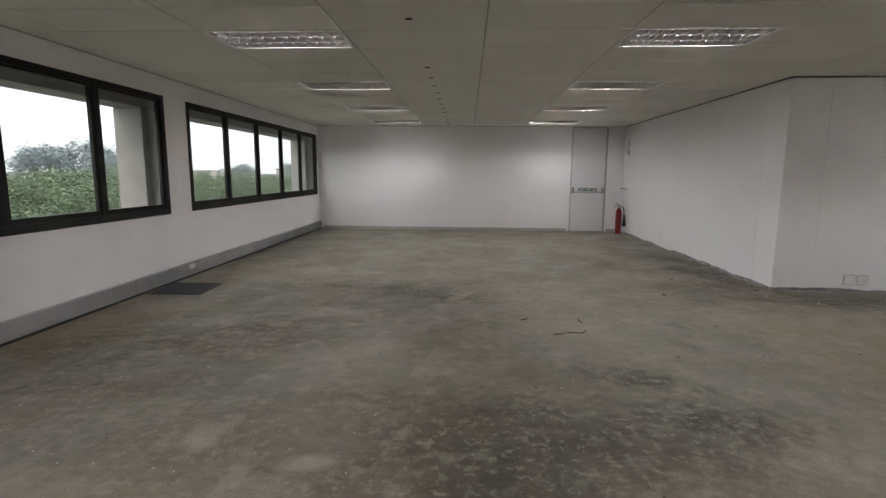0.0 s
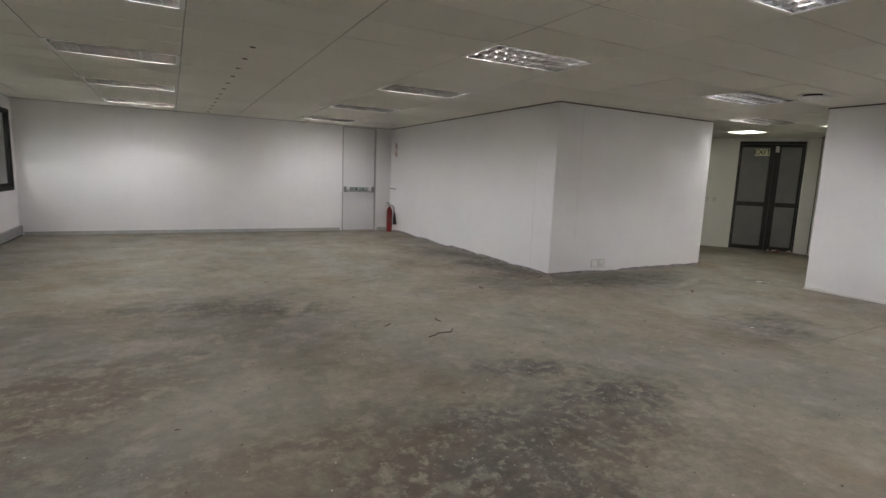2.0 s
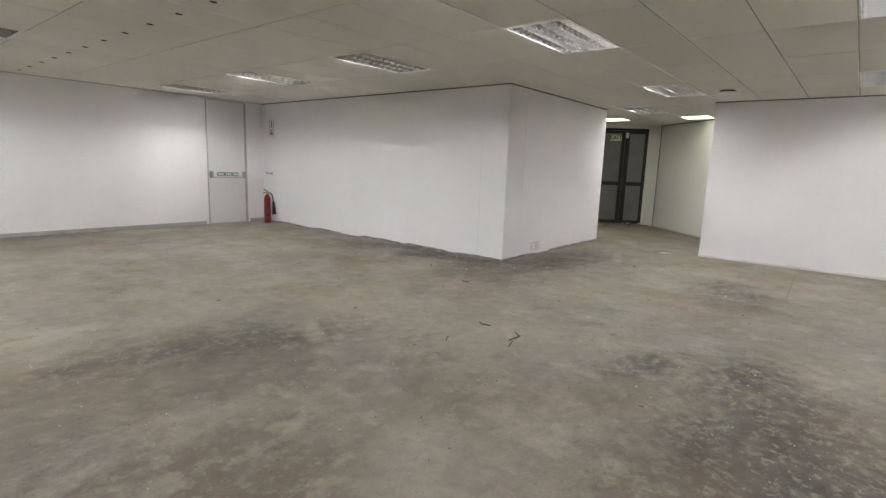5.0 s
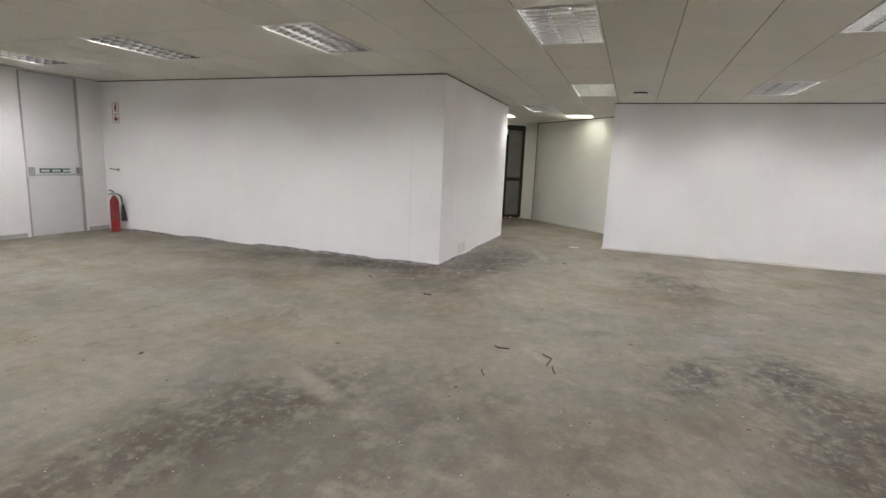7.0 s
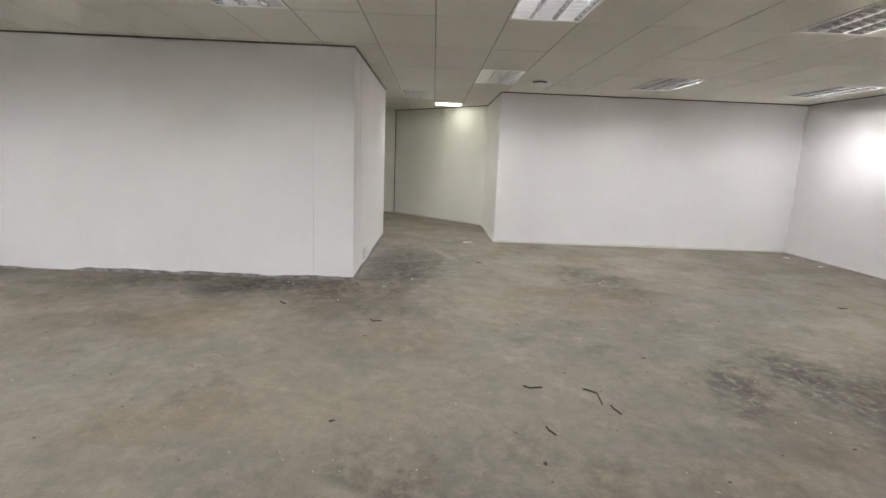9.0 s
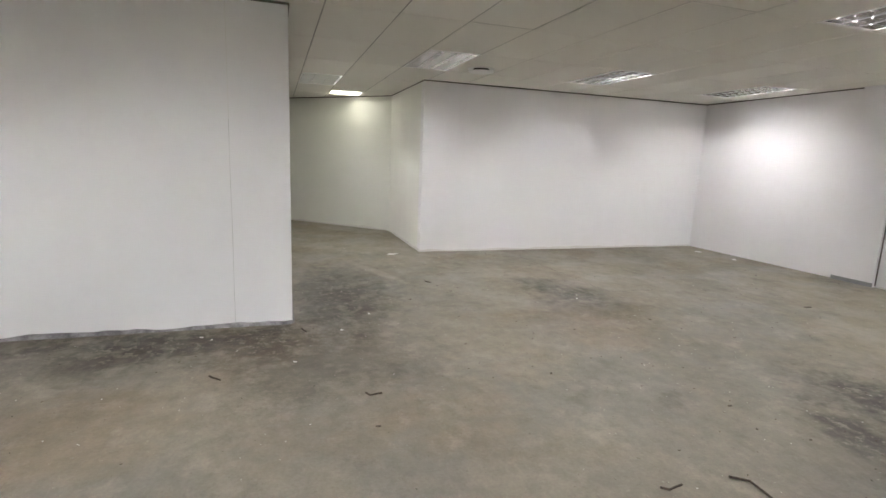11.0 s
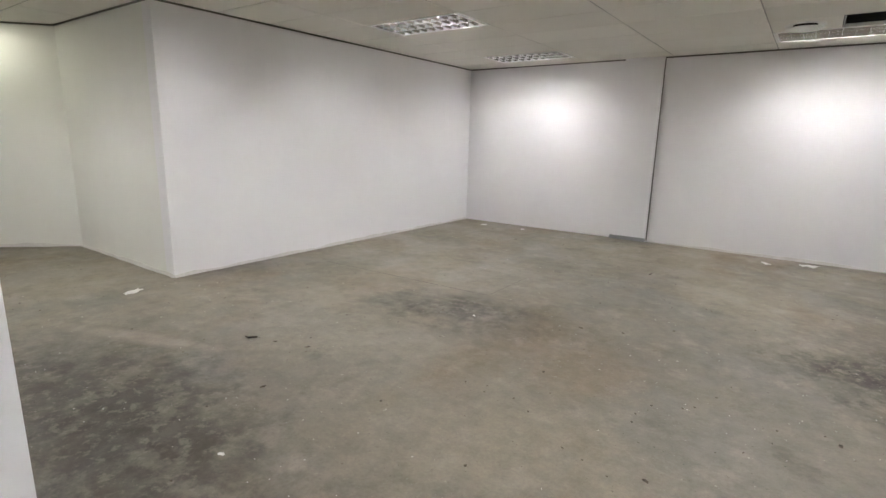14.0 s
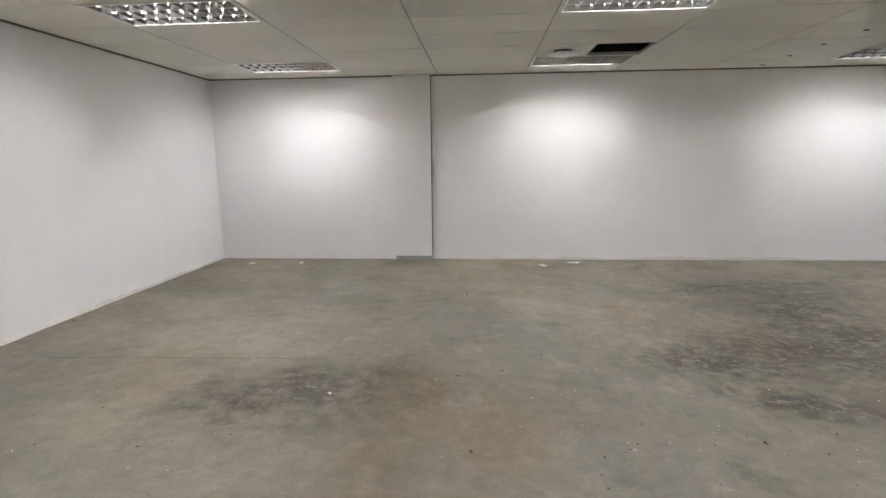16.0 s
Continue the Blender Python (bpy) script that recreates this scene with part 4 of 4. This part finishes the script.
bm = B()
exbox(bm, 0.0, 0.0, 0, 0.03, 0.1, DOORH)
exbox(bm, EW - 0.03, 0.0, 0, EW, 0.1, DOORH)
exbox(bm, 0.031, 0.0, DOORH - 0.06, EW - 0.031, 0.1, DOORH)
part("door_frame", bm, M["bronze_alu"], ex)
mid = EW * 0.55
for s0, s1, sl, sr, d in ((0.033, mid - 0.004, 0.03, 0.09, 0.02), (mid + 0.004, EW - 0.033, 0.12, 0.04, 0.02)):
    bm = B()
    z1 = DOORH - 0.064
    exbox(bm, s0, d, 0.01, s0 + sl, d + 0.045, z1)
    exbox(bm, s1 - sr, d, 0.01, s1, d + 0.045, z1)
    for za, zb in ((0.01, 0.10), (1.03, 1.13), (z1 - 0.07, z1)):
        exbox(bm, s0 + sl + 0.001, d + 0.001, za, s1 - sr - 0.001, d + 0.044, zb)
    lf = part("door_leaf", bm, M["bronze_alu"], ex)
    for za, zb in ((0.101, 1.029), (1.131, z1 - 0.071)):
        bm = B()
        exbox(bm, s0 + sl + 0.001, d + 0.018, za, s1 - sr - 0.001, d + 0.026, zb, 0)
        part("panel", bm, M["frost"], lf, "grey frosted panel")
    if s0 < 0.1:
        bm = B()
        exbox(bm, mid - 0.40, d - 0.006, 2.20, mid - 0.10, d + 0.000, 2.36, 0.001)
        sg = part("exit_sign", bm, M["sign_cream"], lf, "cream sign with black exit lettering")
        cu = bpy.data.curves.new("exit_text", "FONT")
        cu.body, cu.size, cu.extrude, cu.align_x, cu.align_y = "EXIT", 0.16, 0.0015, "CENTER", "CENTER"
        cu.offset = 0.002
        tx = new("lettering", cu)
        cu.materials.append(M["ink"])
        tx.parent = lf
        tx.matrix_local = pose(mid - 0.25, d - 0.0085, 2.28, 90, 0, 0)
    else:
        bm = B()
        exbox(bm, s0 + 0.005, d - 0.035, 2.28, s0 + 0.075, d - 0.001, 2.42, 0.004)
        part("door_magnet", bm, M["plastic"], lf, "pale door closer box")
        bm = B()
        cyl(bm, 0.012, (s0 + 0.035, d - 0.05, 0.95), (s0 + 0.035, d - 0.05, 1.25), 10)
        cyl(bm, 0.008, (s0 + 0.035, d - 0.05, 0.97), (s0 + 0.035, d, 0.97), 8)
        cyl(bm, 0.008, (s0 + 0.035, d - 0.05, 1.23), (s0 + 0.035, d, 1.23), 8)
        part("handle", bm, M["bronze_alu"], lf, "upright pull handle", True)

# ---- things lying about ----
mat_ = B()
box(mat_, -0.31, -0.31, 0.0, 0.31, 0.31, 0.008, 0.003)
mat_ob = solid("carpet_tile", mat_, M["carpet"], "single charcoal carpet tile lying by the trunking", "carpet tile")
mat_ob.matrix_world = pose(-3.515, 6.06, 0.001, 0, 0, 2)

rd = random.Random(17)


def twig(x, y, turn, length, bend):
    bm = B()
    pts = [(-length / 2, 0, 0.006), (-length / 6, bend * 0.5, 0.008), (length / 6, bend, 0.007), (length / 2, bend * 0.2 + length * 0.1, 0.012)]
    tube_along(bm, pts, 0.0055, 6)
    ob = solid("twig", bm, M["twig"], "thin dry dark twig on the concrete", "twig", group="twigs on the floor", smooth=True)
    ob.matrix_world = pose(x, y, 0, 0, 0, turn)


for q in ((0.93, 4.64, 15, 0.2, -0.05), (0.76, 4.55, 10, 0.10, 0.01), (2.74, 7.1, 40, 0.10, 0.01), (3.55, 6.5, 15, 0.09, 0.01), (1.05, 5.0, 80, 0.12, 0.03), (0.5, 5.0, 20, 0.08, 0.01), (2.3, 6.15, 70, 0.10, 0.04), (5.0, 5.0, 30, 0.08, 0.03), (3.2, 1.2, 80, 0.09, 0.01)):
    twig(*q)


def crumpled(name, x, y, size, material, label, category, group):
    bm = B()
    bmesh.ops.create_grid(bm, x_segments=5, y_segments=4, size=0.5)
    for v in bm.verts:
        v.co.z = 0.14 + 0.14 * noise.noise((v.co.x * 3 + x, v.co.y * 3 + y, 0))
        v.co.x += 0.12 * noise.noise((v.co.y * 4, x, y))
        v.co.y *= 0.55 * (1.1 - abs(v.co.x))
        v.co *= size
    lo = min(v.co.z for v in bm.verts)
    for v in bm.verts:
        v.co.z -= lo - 0.0005
    bmesh.ops.solidify(bm, geom=bm.faces[:], thickness=-0.0008)
    ob = solid(name, bm, material, label, category, group=group)
    ob.matrix_world = pose(x, y, 0.0012, 0, 0, rd.uniform(0, 360))


for x, y, s in ((-0.25, 7.32, 0.09), (0.55, 6.2, 0.07), (2.3, 4.9, 0.06), (3.1, 4.2, 0.06), (1.9, 6.2, 0.06), (4.3, 5.4, 0.07), (4.55, 4.87, 0.07), (4.8, 4.95, 0.06), (3.2, 3.3, 0.07), (2.9, 3.2, 0.06), (2.6, 2.9, 0.06), (1.6, 4.04, 0.07), (-1.3, 3.6, 0.06), (0.4, 3.4, 0.06), (4.0, 1.0, 0.06), (5.3, 0.4, 0.07), (4.6, 0.3, 0.06), (0.2, 5.1, 0.07)):
    crumpled("dry_leaf", x, y, s * 0.5, M["leaf_litter"], "curled dark dry leaf on the concrete", "leaf", "dry leaves on the floor")
for x, y, s in ((1.76, -0.47, 0.20), (6.71, 5.05, 0.17), (2.2, -0.3, 0.12), (2.9, 6.6, 0.03), (3.55, 7.28, 0.03), (3.48, 7.2, 0.022), (3.2, 7.0, 0.018), (3.5, 6.2, 0.035), (3.9, 5.9, 0.035), (4.0, 3.6, 0.035), (6.3, -0.35, 0.10), (5.6, -0.4, 0.10)):
    crumpled("paper_scrap", x, y, s, M["paper"], "torn scrap of white paper on the floor", "paper", "paper scraps")
# rubble in front of the exit
rub = random.Random(6)
for k in range(11):
    bm = B()
    bmesh.ops.create_icosphere(bm, subdivisions=2, radius=1)
    s = rub.uniform(0.02, 0.055)
    for v in bm.verts:
        v.co *= 1 + 0.45 * noise.noise(v.co * 1.7 + Vector((k, 0, 0)))
        v.co.z *= 0.6
        v.co *= s
    lo = min(v.co.z for v in bm.verts)
    for v in bm.verts:
        v.co.z -= lo
    px, py = plan(EW - 0.25 + rub.uniform(-0.3, 0.25), -0.08 - rub.uniform(0, 0.22))
    ob = solid("rubble", bm, M["brick_bit"] if k % 3 else M["plaster_bit"], "broken lump of brick and plaster by the exit door", "rubble", group="rubble by the exit")
    ob.location = (px, py, 0)


def litter(name, count, seed, material, smin, smax, label):
    """Many tiny flat chips scattered over the slab."""
    r = random.Random(seed)
    verts, faces = [], []
    while count:
        x, y = r.uniform(W + 0.1, 8.8), r.uniform(S + 0.1, N - 0.1)
        if (x > CX - 0.03 and y > CY - 0.03) or (x > BX - 0.03 and y < BY + 0.03):
            continue
        if noise.noise((x * 0.6, y * 0.6, seed)) < r.uniform(-0.5, 0.35):
            continue
        count -= 1
        s, a, asp = r.uniform(smin, smax), r.uniform(0, 6.283), r.uniform(0.3, 1)
        k, n = len(verts), 5
        for top in (0, 1):
            for i in range(n):
                q = 6.283 * i / n
                u, v = s * math.cos(q) * r.uniform(0.7, 1.2), s * asp * math.sin(q) * r.uniform(0.7, 1.2)
                verts.append((x + u * math.cos(a) - v * math.sin(a), y + u * math.sin(a) + v * math.cos(a), 0.0005 + top * s * 0.35))
        faces.append(tuple(range(k + n, k + 2 * n)))
        for i in range(n):
            j = (i + 1) % n
            faces.append((k + i, k + j, k + n + j, k + n + i))
    me = bpy.data.meshes.new(name)
    me.from_pydata(verts, [], faces)
    me.materials.append(material)
    tagged(new(name, me), label, "litter", kind="stuff")


litter("pale_chips", 1300, 2, M["plaster_bit"], 0.0015, 0.0055, "tiny pale paint chips scattered over the concrete")
litter("dark_chips", 1000, 3, M["leaf_litter"], 0.002, 0.009, "tiny dark crumbs scattered over the concrete")
